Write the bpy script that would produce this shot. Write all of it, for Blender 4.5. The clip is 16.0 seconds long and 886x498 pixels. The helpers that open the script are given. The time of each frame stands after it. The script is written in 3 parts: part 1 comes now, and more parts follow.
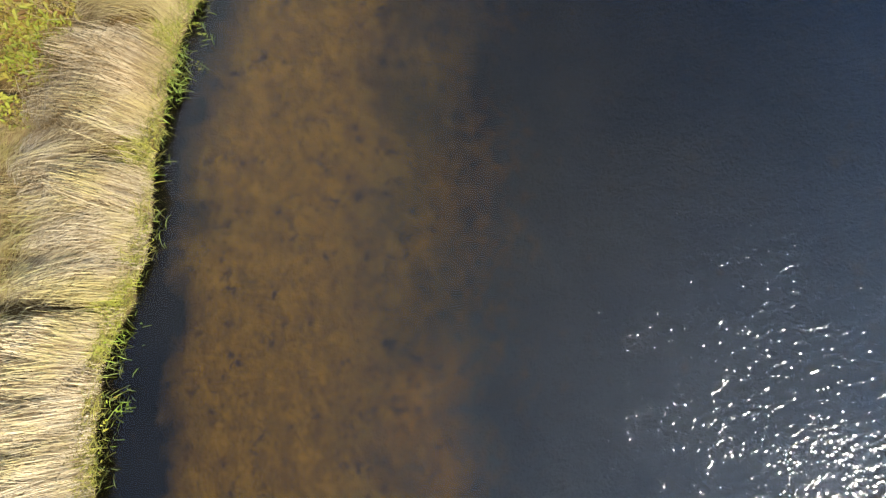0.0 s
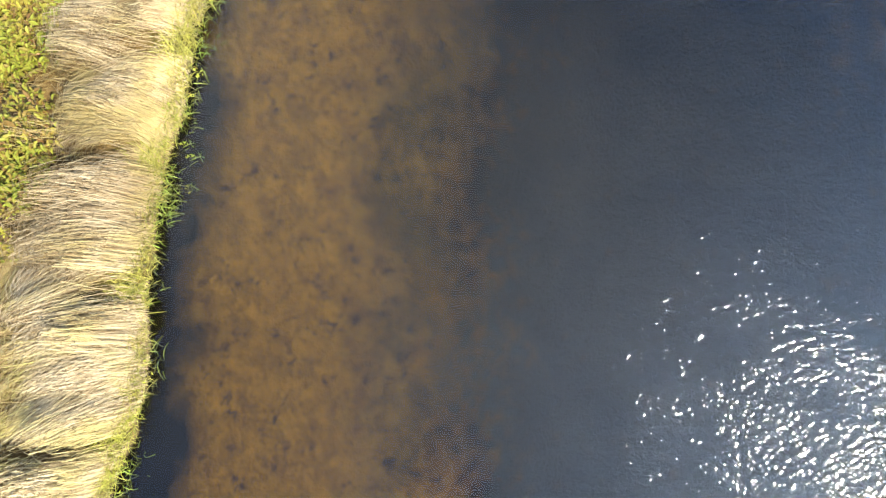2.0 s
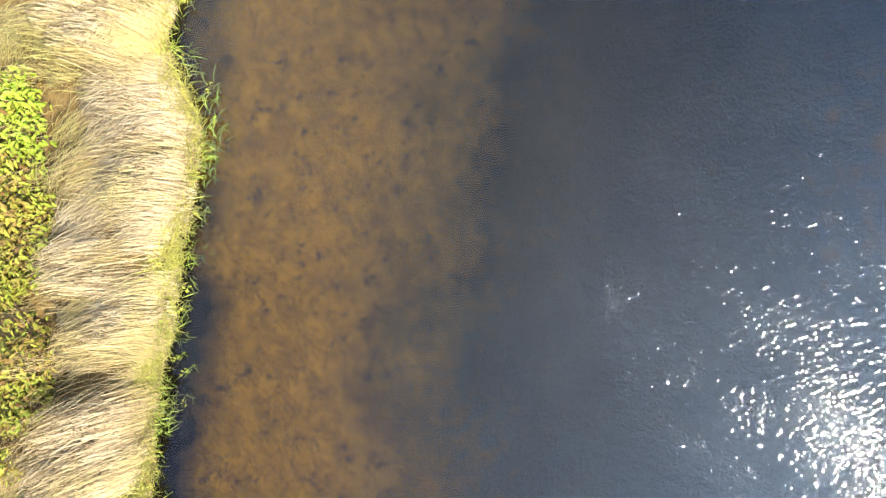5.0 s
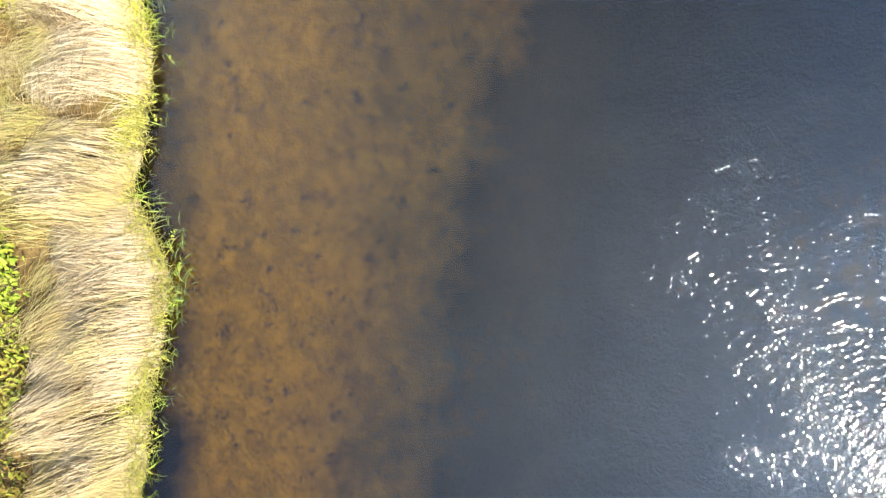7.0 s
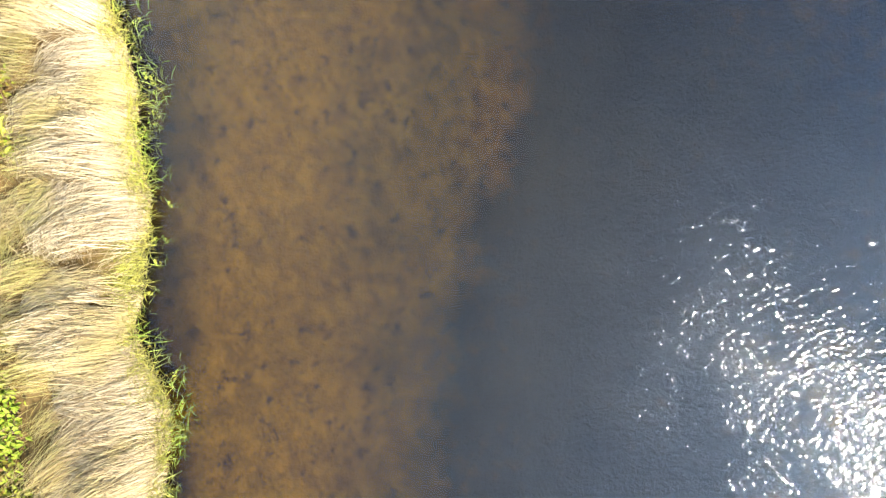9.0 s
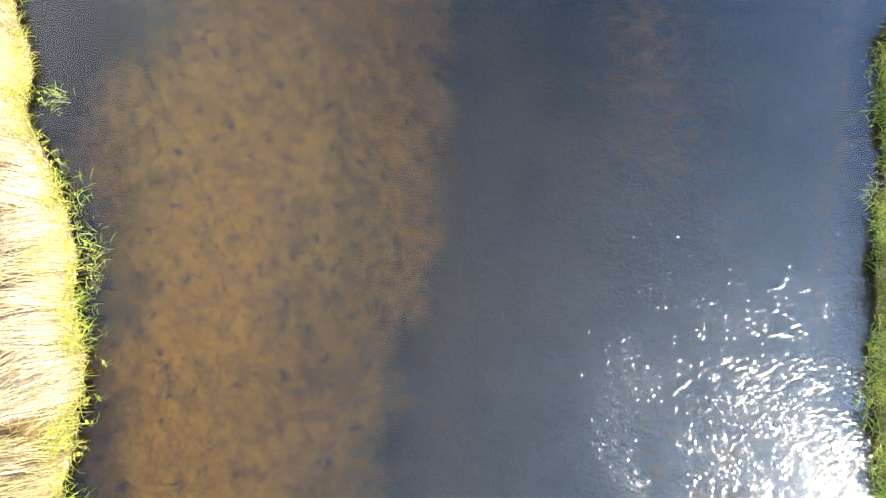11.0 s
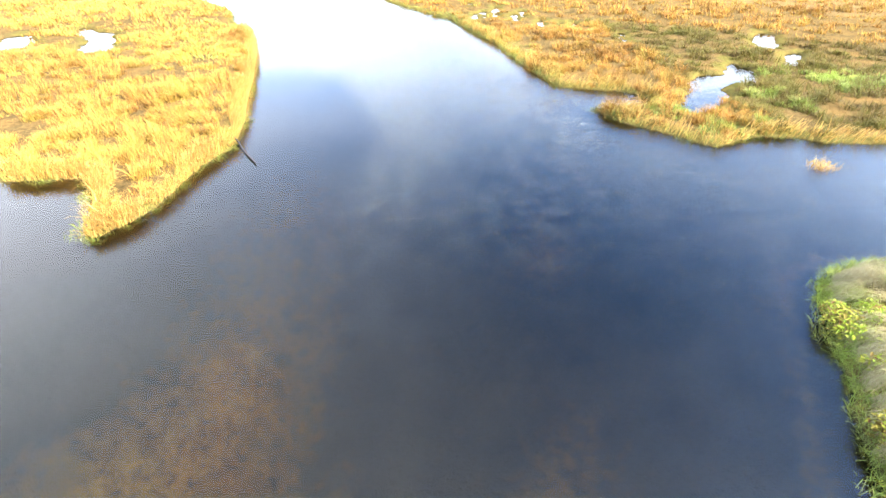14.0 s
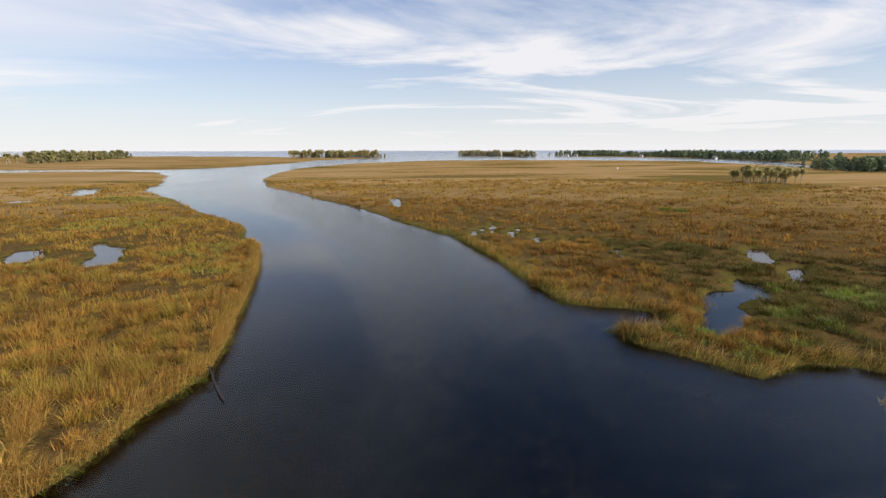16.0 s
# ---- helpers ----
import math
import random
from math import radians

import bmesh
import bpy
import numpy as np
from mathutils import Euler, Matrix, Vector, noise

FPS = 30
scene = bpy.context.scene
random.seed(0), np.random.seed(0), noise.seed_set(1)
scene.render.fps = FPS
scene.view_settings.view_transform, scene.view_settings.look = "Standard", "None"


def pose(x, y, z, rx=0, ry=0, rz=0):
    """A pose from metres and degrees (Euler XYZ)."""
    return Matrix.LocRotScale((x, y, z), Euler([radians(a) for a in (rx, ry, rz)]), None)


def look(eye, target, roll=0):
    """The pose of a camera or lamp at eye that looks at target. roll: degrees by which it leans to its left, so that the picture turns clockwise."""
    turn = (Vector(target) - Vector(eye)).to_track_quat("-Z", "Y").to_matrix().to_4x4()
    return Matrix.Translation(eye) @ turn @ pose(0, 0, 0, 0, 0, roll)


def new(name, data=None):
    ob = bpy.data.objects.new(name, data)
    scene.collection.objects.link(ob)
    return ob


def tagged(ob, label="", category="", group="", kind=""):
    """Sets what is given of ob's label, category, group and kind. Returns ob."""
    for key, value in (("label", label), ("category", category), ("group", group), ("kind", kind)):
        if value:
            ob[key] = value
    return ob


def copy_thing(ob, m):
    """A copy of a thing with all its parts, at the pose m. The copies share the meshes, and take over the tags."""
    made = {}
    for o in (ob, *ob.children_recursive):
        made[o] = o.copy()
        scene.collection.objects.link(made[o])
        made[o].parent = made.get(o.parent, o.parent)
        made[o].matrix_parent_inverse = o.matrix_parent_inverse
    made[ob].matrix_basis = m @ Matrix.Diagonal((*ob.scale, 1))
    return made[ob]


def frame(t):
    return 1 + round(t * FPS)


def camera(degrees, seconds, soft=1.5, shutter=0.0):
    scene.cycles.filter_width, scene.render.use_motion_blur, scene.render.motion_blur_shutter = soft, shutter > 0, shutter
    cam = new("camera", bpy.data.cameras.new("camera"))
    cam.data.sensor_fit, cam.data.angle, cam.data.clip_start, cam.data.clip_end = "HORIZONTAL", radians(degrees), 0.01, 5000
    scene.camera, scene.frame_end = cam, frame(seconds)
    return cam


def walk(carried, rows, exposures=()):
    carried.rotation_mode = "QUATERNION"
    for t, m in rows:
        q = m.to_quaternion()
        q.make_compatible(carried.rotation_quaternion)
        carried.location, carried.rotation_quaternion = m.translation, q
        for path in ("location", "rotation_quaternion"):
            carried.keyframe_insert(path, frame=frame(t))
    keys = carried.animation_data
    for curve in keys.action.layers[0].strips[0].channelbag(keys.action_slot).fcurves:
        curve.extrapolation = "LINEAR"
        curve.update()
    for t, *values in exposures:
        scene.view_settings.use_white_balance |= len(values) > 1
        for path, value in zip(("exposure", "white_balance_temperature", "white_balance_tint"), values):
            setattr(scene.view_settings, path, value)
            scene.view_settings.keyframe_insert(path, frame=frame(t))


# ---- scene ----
cam = camera(87.78, 16.0, soft=1.35)
# seconds, east, north, height, tilt, lean, turn
PATH = [
    (0.0, 0.798, -1.494, 10.754, 8.19, 3.46, 2.26),
    (0.5, 0.823, -0.528, 10.847, 6.92, 3.47, 2.07),
    (1.0, 0.776, 0.471, 10.909, 5.70, 3.41, 1.89),
    (1.5, 0.740, 1.525, 11.040, 4.54, 3.18, 1.83),
    (2.0, 0.591, 2.607, 11.201, 3.39, 2.72, 1.82),
    (2.5, 0.408, 3.716, 11.294, 2.27, 2.36, 1.79),
    (3.0, 0.184, 4.837, 11.343, 1.26, 2.21, 1.76),
    (3.5, 0.104, 5.909, 11.438, 0.40, 2.23, 1.64),
    (4.0, 0.241, 6.870, 11.538, -0.25, 2.42, 1.48),
    (4.2, 0.341, 7.250, 11.558, -0.49, 2.53, 1.31),
    (6.5, 2.102, 11.074, 11.384, 0.58, 5.12, -0.45),
    (7.0, 2.270, 12.074, 11.453, 0.16, 5.15, -0.73),
    (7.5, 2.285, 13.007, 11.569, -0.05, 4.73, -1.08),
    (8.0, 2.252, 13.903, 11.700, -0.22, 4.33, -1.57),
    (8.5, 2.177, 14.750, 11.832, -0.09, 3.96, -1.92),
    (8.7, 2.173, 15.072, 11.911, 0.16, 3.82, -1.99),
    (10.8, 2.701, 17.345, 13.874, 7.19, -3.40, -4.95),
    (11.0, 3.048, 17.724, 14.029, 8.08, -3.42, -5.07),
    (11.5, 4.252, 18.941, 14.223, 11.29, -2.51, -4.58),
    (12.0, 5.510, 20.180, 14.392, 16.07, -1.61, -3.98),
    (12.5, 6.582, 21.219, 14.378, 23.31, -1.24, -3.74),
    (13.0, 7.588, 22.168, 14.300, 32.11, -0.73, -3.55),
    (13.5, 8.437, 22.766, 14.085, 43.00, -0.09, -2.88),
    (14.0, 8.907, 23.630, 13.741, 53.79, 0.21, -2.87),
    (14.5, 9.101, 24.790, 13.537, 63.30, 0.16, -2.96),
    (15.0, 9.147, 25.969, 13.571, 69.61, 0.12, -2.95),
    (15.5, 9.053, 27.163, 13.770, 74.28, 0.13, -2.96),
    (16.0, 8.852, 28.454, 14.000, 77.78, 0.10, -2.99),
]
walk(cam, [(t, pose(*p)) for t, *p in PATH],
     exposures=[(0, 1.65, 6500, 10), (1.5, 2.1, 6500, 10), (3.5, 2.5, 6500, 10), (7, 2.5, 6500, 10), (8.7, 2.5, 6500, 10), (11, 2.8, 6500, 10), (12.5, 3.6, 6500, 10), (13.3, 3.6, 6500, 10), (14, 2.85, 6500, 10), (14.5, 2.2, 6500, 10), (15.2, 0.9, 6750, 11), (16, 0.02, 6950, 13)])

# ---- light: clear late afternoon, thin streaks of cloud ----
SUN_TO = Vector((0.70, -0.40, 0.60)).normalized()
world = bpy.data.worlds.new("sky")
scene.world = world
world.use_nodes = True
wn, wl = world.node_tree.nodes, world.node_tree.links
wn.clear()
sky = wn.new("ShaderNodeTexSky")
sky.sky_type = "NISHITA"
sky.sun_disc = False
sky.sun_elevation = math.asin(SUN_TO.z)
sky.sun_rotation = math.atan2(SUN_TO.x, SUN_TO.y)
sky.air_density, sky.dust_density, sky.ozone_density = 1.25, 0.5, 2.5
coord = wn.new("ShaderNodeTexCoord")
split = wn.new("ShaderNodeSeparateXYZ")
wl.new(coord.outputs["Generated"], split.inputs[0])


def wmath(op, a, b=None, c=None, clamp=False):
    n = wn.new("ShaderNodeMath")
    n.operation, n.use_clamp = op, clamp
    for i, v in enumerate((a, b, c)):
        if v is not None:
            if isinstance(v, (int, float)):
                n.inputs[i].default_value = v
            else:
                wl.new(v, n.inputs[i])
    return n.outputs[0]


up = wmath("ADD", wmath("MAXIMUM", split.outputs[2], 0.0), 0.09)
flat = wn.new("ShaderNodeCombineXYZ")
wl.new(wmath("DIVIDE", split.outputs[0], up), flat.inputs[0])
wl.new(wmath("DIVIDE", split.outputs[1], up), flat.inputs[1])
turnmap = wn.new("ShaderNodeMapping")
turnmap.inputs["Rotation"].default_value = (0, 0, radians(-14))
turnmap.inputs["Scale"].default_value = (0.30, 0.62, 1)
turnmap.inputs["Location"].default_value = (10.74, -11.53, 0)
wl.new(flat.outputs[0], turnmap.inputs["Vector"])
streak = wn.new("ShaderNodeTexNoise")
streak.inputs["Scale"].default_value = 0.9
streak.inputs["Detail"].default_value = 8
streak.inputs["Roughness"].default_value = 0.58
streak.inputs["Distortion"].default_value = 0.9
wl.new(turnmap.outputs[0], streak.inputs["Vector"])
puff = wmath("MULTIPLY", wmath("SUBTRACT", streak.outputs["Fac"], 0.40), 5.5, clamp=True)
low = wmath("POWER", wmath("SUBTRACT", 1.0, wmath("MAXIMUM", split.outputs[2], 0.0), clamp=True), 4.8)
veil = wmath("MULTIPLY_ADD", split.outputs[2], 1.5, -1.02)
veil = wmath("MINIMUM", wmath("MAXIMUM", veil, 0.0), 0.40)
puff = wmath("MULTIPLY", puff, wmath("MULTIPLY_ADD", split.outputs[2], -3.4, 1.75, clamp=True))
cloud = wmath("MAXIMUM", wmath("MULTIPLY", puff, 0.9), wmath("MULTIPLY", low, 0.92), clamp=True)
west = wmath("MULTIPLY", wmath("MULTIPLY_ADD", split.outputs[0], -1.0, 0.15, clamp=True), wmath("MULTIPLY_ADD", streak.outputs["Fac"], 2.2, -0.2, clamp=True))
west = wmath("MULTIPLY", west, wmath("MULTIPLY_ADD", split.outputs[1], 1.6, 0.15, clamp=True))
cloud = wmath("MAXIMUM", cloud, wmath("ADD", veil, west), clamp=True)
facing = wn.new("ShaderNodeVectorMath")
facing.operation = "DOT_PRODUCT"
facing.inputs[1].default_value = SUN_TO
wl.new(coord.outputs["Generated"], facing.inputs[0])
haze = wmath("POWER", wmath("MAXIMUM", facing.outputs["Value"], 0.0), 4.6)
deep = wn.new("ShaderNodeMix")
deep.data_type, deep.blend_type = "RGBA", "MULTIPLY"
deep.inputs["Factor"].default_value = 1.0
deep.inputs["B"].default_value = (0.36, 0.60, 0.90, 1)
wl.new(sky.outputs[0], deep.inputs["A"])
white = wn.new("ShaderNodeMix")
white.data_type = "RGBA"
wl.new(cloud, white.inputs["Factor"])
wl.new(deep.outputs["Result"], white.inputs["A"])
white.inputs["B"].default_value = (6.4, 6.62, 7.0, 1)
back = wn.new("ShaderNodeBackground")
back.inputs["Strength"].default_value = 0.14
glow = wn.new("ShaderNodeMix")
glow.data_type, glow.blend_type = "RGBA", "ADD"
glow.inputs["B"].default_value = (5.0, 6.1, 7.4, 1)
wl.new(haze, glow.inputs["Factor"])
wl.new(white.outputs["Result"], glow.inputs["A"])
wl.new(glow.outputs["Result"], back.inputs["Color"])
out = wn.new("ShaderNodeOutputWorld")
wl.new(back.outputs[0], out.inputs["Surface"])
sun = new("sun", bpy.data.lights.new("sun", "SUN"))
sun.data.energy, sun.data.angle, sun.data.color = 4.4, radians(0.53), (1.0, 0.89, 0.70)
sun.matrix_world = look(SUN_TO * 200, (0, 0, 0))


# ---- materials ----
class Nodes:
    """A small writer of node materials."""

    def __init__(self, name):
        self.mat = bpy.data.materials.new(name)
        self.mat.use_nodes = True
        self.n, self.l = self.mat.node_tree.nodes, self.mat.node_tree.links
        self.n.clear()
        self.out = self.n.new("ShaderNodeOutputMaterial")

    def put(self, socket, v):
        if isinstance(v, (int, float)):
            socket.default_value = v
        elif isinstance(v, tuple):
            socket.default_value = v if len(v) == len(socket.default_value) else (*v, 1)
        else:
            self.l.new(v, socket)

    def node(self, kind, **inputs):
        nd = self.n.new(kind)
        for k, v in inputs.items():
            self.put(nd.inputs[k.replace("_", " ")], v)
        return nd

    def math(self, op, a, b=0.0, clamp=False):
        nd = self.n.new("ShaderNodeMath")
        nd.operation, nd.use_clamp = op, clamp
        self.put(nd.inputs[0], a)
        self.put(nd.inputs[1], b)
        return nd.outputs[0]

    def mix(self, f, a, b):
        nd = self.n.new("ShaderNodeMix")
        nd.data_type = "RGBA"
        self.put(nd.inputs["Factor"], f)
        self.put(nd.inputs["A"], a)
        self.put(nd.inputs["B"], b)
        return nd.outputs["Result"]

    def at(self, scale=(1, 1, 1), turn=0.0):
        geo = self.n.new("ShaderNodeNewGeometry")
        m = self.node("ShaderNodeMapping", Vector=geo.outputs["Position"])
        m.vector_type = "TEXTURE"
        m.inputs["Scale"].default_value = [1 / v for v in scale]
        m.inputs["Rotation"].default_value = (0, 0, radians(turn))
        return m.outputs[0]

    def noise(self, vec, scale, detail=4.0, rough=0.55, twist=0.0):
        return self.node("ShaderNodeTexNoise", Vector=vec, Scale=scale, Detail=detail, Roughness=rough, Distortion=twist).outputs["Fac"]

    def step(self, v, lo, hi, a=0.0, b=1.0):
        nd = self.n.new("ShaderNodeMapRange")
        self.put(nd.inputs[0], v)
        for i, x in enumerate((lo, hi, a, b)):
            nd.inputs[i + 1].default_value = x
        return nd.outputs[0]

    def bump(self, h, strength, distance, normal=None):
        nd = self.node("ShaderNodeBump", Height=h, Strength=strength, Distance=distance)
        if normal is not None:
            self.l.new(normal, nd.inputs["Normal"])
        return nd.outputs[0]

    def attr(self, name):
        nd = self.n.new("ShaderNodeAttribute")
        nd.attribute_name = name
        return nd.outputs["Fac"]

    def done(self, shader):
        self.l.new(shader, self.out.inputs["Surface"])
        return self.mat


def water_material():
    """Tannin-brown clear water: gloss by Fresnel over a tinted clear body, wind ripples as relief."""
    w = Nodes("river_water")
    wind = w.attr("wind")
    def at(place, scale, turn):
        m = w.node("ShaderNodeMapping", Vector=place)
        m.vector_type = "TEXTURE"
        m.inputs["Scale"].default_value = [1 / v for v in scale]
        m.inputs["Rotation"].default_value = (0, 0, radians(turn))
        return m.outputs[0]

    def train(place, period, turn, bend, grain):
        nd = w.node("ShaderNodeTexWave", Vector=at(place, (1, 1, 1), turn), Scale=0.314 / period, Distortion=bend, Detail=1.0, Detail_Scale=grain, Detail_Roughness=0.6)
        nd.wave_type, nd.bands_direction, nd.wave_profile = "BANDS", "Y", "SIN"
        return nd.outputs["Fac"]

    def crest(place, scale, turn, twist):
        """Sharp, broken crests: folded noise, long across the wind."""
        n = w.noise(at(place, scale, turn), 1.0, 1.0, 0.5, twist)
        fold = w.math("SUBTRACT", 1.0, w.math("ABSOLUTE", w.math("MULTIPLY", w.math("SUBTRACT", n, 0.5), 4.0)))
        return w.math("POWER", w.math("MAXIMUM", fold, 0.0), 1.5)

    here = w.n.new("ShaderNodeNewGeometry").outputs["Position"]
    gust = w.step(w.noise(at(here, (0.5, 0.8, 1), 20), 1.0, 3.0), 0.35, 0.65, 0.15, 1.0)
    gust_b = w.step(w.noise(at(here, (0.8, 0.6, 1), 50), 1.0, 2.0), 0.35, 0.65, 0.15, 0.8)
    patch = w.step(w.noise(at(here, (0.10, 0.07, 1), 10), 1.0, 3.0), 0.35, 0.7, 0.75, 1.15)
    force = w.math("MULTIPLY", wind, patch)

    def height(place):
        h = w.math("MULTIPLY", train(place, 0.21, 19, 8.0, 1.5), w.math("MULTIPLY", gust, 0.62))
        h = w.math("ADD", h, w.math("MULTIPLY", train(place, 0.12, 40, 9.0, 1.9), w.math("MULTIPLY", gust_b, 0.45)))
        h = w.math("ADD", h, w.math("MULTIPLY", crest(place, (1.35, 3.6, 1), 21, 0.5), 0.50))
        h = w.math("ADD", h, w.math("MULTIPLY", crest(place, (3.0, 6.6, 1), 33, 0.4), 0.22))
        h = w.math("ADD", h, w.math("MULTIPLY", w.noise(at(place, (0.5, 1.3, 1), 8), 1.0, 1.0), 1.1))
        h = w.math("MULTIPLY", h, force)
        return w.math("ADD", h, w.math("MULTIPLY", w.noise(at(place, (0.5, 1.0, 1), 20), 1.0, 1.0), 0.5))

    step_, tall = 0.008, 0.0165
    rest = height(here)
    slopes = []
    for d in ((step_, 0, 0), (0, step_, 0)):
        moved = w.node("ShaderNodeVectorMath")
        moved.operation = "ADD"
        w.l.new(here, moved.inputs[0])
        moved.inputs[1].default_value = d
        slopes.append(w.math("MULTIPLY", w.math("SUBTRACT", rest, height(moved.outputs[0])), tall / step_))
    lean = w.node("ShaderNodeCombineXYZ", X=slopes[0], Y=slopes[1], Z=1.0)
    unit = w.node("ShaderNodeVectorMath")
    unit.operation = "NORMALIZE"
    w.l.new(lean.outputs[0], unit.inputs[0])
    normal = unit.outputs[0]
    fres = w.node("ShaderNodeFresnel", IOR=1.36, Normal=normal)
    gloss = w.node("ShaderNodeBsdfGlossy", Color=(1, 1, 1), Roughness=w.attr("unresolved"), Normal=normal)
    body = w.node("ShaderNodeBsdfTransparent", Color=(0.90, 0.79, 0.53))
    m = w.node("ShaderNodeMixShader", Fac=fres.outputs[0])
    w.l.new(body.outputs[0], m.inputs[1])
    w.l.new(gloss.outputs[0], m.inputs[2])
    return w.done(m.outputs[0])


def ground_material():
    """Marsh peat with straw litter above the water, algae and dark mud below it."""
    g = Nodes("marsh_ground")
    algae = g.attr("algae")
    green = g.attr("lush")
    depth = g.node("ShaderNodeSeparateXYZ", Vector=g.n.new("ShaderNodeNewGeometry").outputs["Position"]).outputs[2]
    clump = g.noise(g.at((1, 1, 1)), 2.4, 6.0, 0.68, 0.3)
    tuft = g.noise(g.at((1, 0.6, 1), 35), 13.0, 4.0, 0.75, 0.6)
    big = g.noise(g.at((1, 1, 1)), 0.35, 4.0, 0.6)
    mat_ = g.noise(g.at((1, 0.75, 1), 20), 1.9, 4.0, 0.66, 0.4)
    weed = g.mix(g.step(tuft, 0.33, 0.67), (0.105, 0.058, 0.004), (0.325, 0.180, 0.009))
    weed = g.mix(g.step(mat_, 0.50, 0.68, 0.0, 0.5), weed, (0.37, 0.212, 0.012))
    weed = g.mix(g.step(mat_, 0.50, 0.33, 0.0, 0.5), weed, (0.085, 0.050, 0.008))
    weed = g.mix(g.step(clump, 0.44, 0.32, 0.0, 0.85), weed, (0.040, 0.032, 0.018))
    mud = g.mix(g.step(big, 0.35, 0.7), (0.008, 0.009, 0.008), (0.016, 0.016, 0.013))
    edge = g.math("ADD", algae, g.math("MULTIPLY", g.math("SUBTRACT", clump, 0.5), 0.55))
    bed = g.mix(g.step(edge, 0.05, 1.05), mud, weed)
    straw = g.mix(g.step(clump, 0.35, 0.65), (0.042, 0.030, 0.013), (0.120, 0.082, 0.032))
    bands = g.noise(g.at((0.010, 0.035, 1), 8), 1.0, 5.0, 0.65, 0.5)
    straw = g.mix(g.step(big, 0.42, 0.66, 0.0, 0.4), straw, (0.17, 0.095, 0.030))
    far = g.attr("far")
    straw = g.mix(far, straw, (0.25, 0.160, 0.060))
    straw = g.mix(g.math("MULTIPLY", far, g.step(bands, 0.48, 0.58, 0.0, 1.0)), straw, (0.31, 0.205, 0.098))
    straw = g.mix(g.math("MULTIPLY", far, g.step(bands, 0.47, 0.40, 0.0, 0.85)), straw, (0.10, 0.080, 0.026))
    straw = g.mix(g.math("MULTIPLY", green, g.step(tuft, 0.3, 0.6)), straw, (0.085, 0.085, 0.018))
    col = g.mix(g.step(depth, -0.03, 0.05), bed, straw)
    normal = g.bump(g.math("ADD", clump, g.math("MULTIPLY", tuft, 0.4)), 0.7, 0.12)
    b = g.node("ShaderNodeBsdfPrincipled", Base_Color=col, Roughness=0.95, Specular_IOR_Level=0.0, Normal=normal)
    return g.done(b.outputs[0])


WATER = water_material()
GROUND = ground_material()

# ---- plan: shorelines, metres ----
LEFT_BANK = [(-9.5, -60), (-8.6, -30), (-7.9, -12), (-7.7, -5.9), (-7.9, -4.7), (-7.9, -3.0), (-7.5, -1.6), (-7.2, -0.4), (-7.2, 0.6), (-7.35, 1.8),
             (-7.25, 3.5), (-7.1, 5.2), (-6.75, 6.5), (-6.6, 7.9), (-6.4, 9.1), (-6.1, 10.4), (-6.05, 11.6), (-6.6, 12.8), (-7.0, 13.9), (-6.65, 15.0),
             (-6.45, 16.4), (-6.45, 17.6), (-6.8, 18.7), (-6.65, 20.2), (-7.1, 21.7), (-7.6, 23.3), (-8.3, 24.7), (-8.1, 26.2), (-8.6, 28.0),
             (-9.6, 32.0), (-10.3, 35.5), (-10.9, 38.3), (-12.5, 39.6), (-18, 40.4), (-30, 41), (-60, 38), (-140, 30), (-400, 10), (-400, -60)]
LEFT_MARSH = [(-400, 30), (-140, 44), (-60, 50), (-30, 51.5), (-16.8, 51), (-12.9, 51.2), (-10.9, 48.8), (-9.8, 46.8), (-9.0, 44.5), (-8.4, 44.2), (-7.2, 45.7), (-6.5, 47.2), (-6.3, 49.5),
              (-5.9, 52.5), (-5.0, 55.0), (-4.9, 57.2), (-5.5, 60.8), (-6.9, 66.8), (-7.8, 71.4), (-10.3, 82), (-14.3, 95), (-20.0, 104.5), (-22.6, 112.5),
              (-29.8, 123), (-39.6, 134), (-60, 162), (-89, 198), (-99, 231), (-132, 300), (-163, 340), (-215, 352), (-250, 338), (-420, 330)]
RIGHT_BANK = [(13.85, -60), (15.35, -20), (16.15, 5), (16.75, 12.4), (17.45, 15), (18.45, 19.6), (19.15, 21), (19.65, 22.4), (19.75, 24), (20.25, 25.6), (21.35, 27.4), (21.95, 29.2),
              (22.65, 31), (24.25, 33.8), (25.25, 36), (26.05, 37.6), (27.1, 39), (29.3, 39.9), (34, 40), (48, 39), (90, 34), (400, 10), (400, -60)]
RIGHT_MARSH = [(420, 20), (120, 44), (60, 50), (45, 53), (38.3, 53.9), (36.8, 54.9), (34.1, 55.4), (32.6, 54.7), (30.0, 53.6), (28.9, 54.6), (28.2, 55.8), (26.6, 57.2), (24.8, 59.1),
               (23.6, 61.6), (24.4, 62.3), (26.3, 62.0), (29.0, 62.2), (29.9, 64.2), (28.6, 66.0), (26.8, 66.8), (24.3, 67.4), (22.4, 68.3), (21.2, 72.5), (20.0, 77.8),
               (18.9, 86), (16.2, 95), (14.2, 103), (10.6, 108.7), (4, 121), (-5, 139.8), (-10.5, 149.5), (-18.4, 159.5), (-29.9, 180.6), (-50.9, 212.7), (-65.8, 255),
               (-76, 308), (-81, 371), (-77, 427), (-51, 521), (-17, 561), (23, 623), (120, 640), (240, 610), (330, 560), (318, 430), (300, 372), (350, 300), (420, 280)]
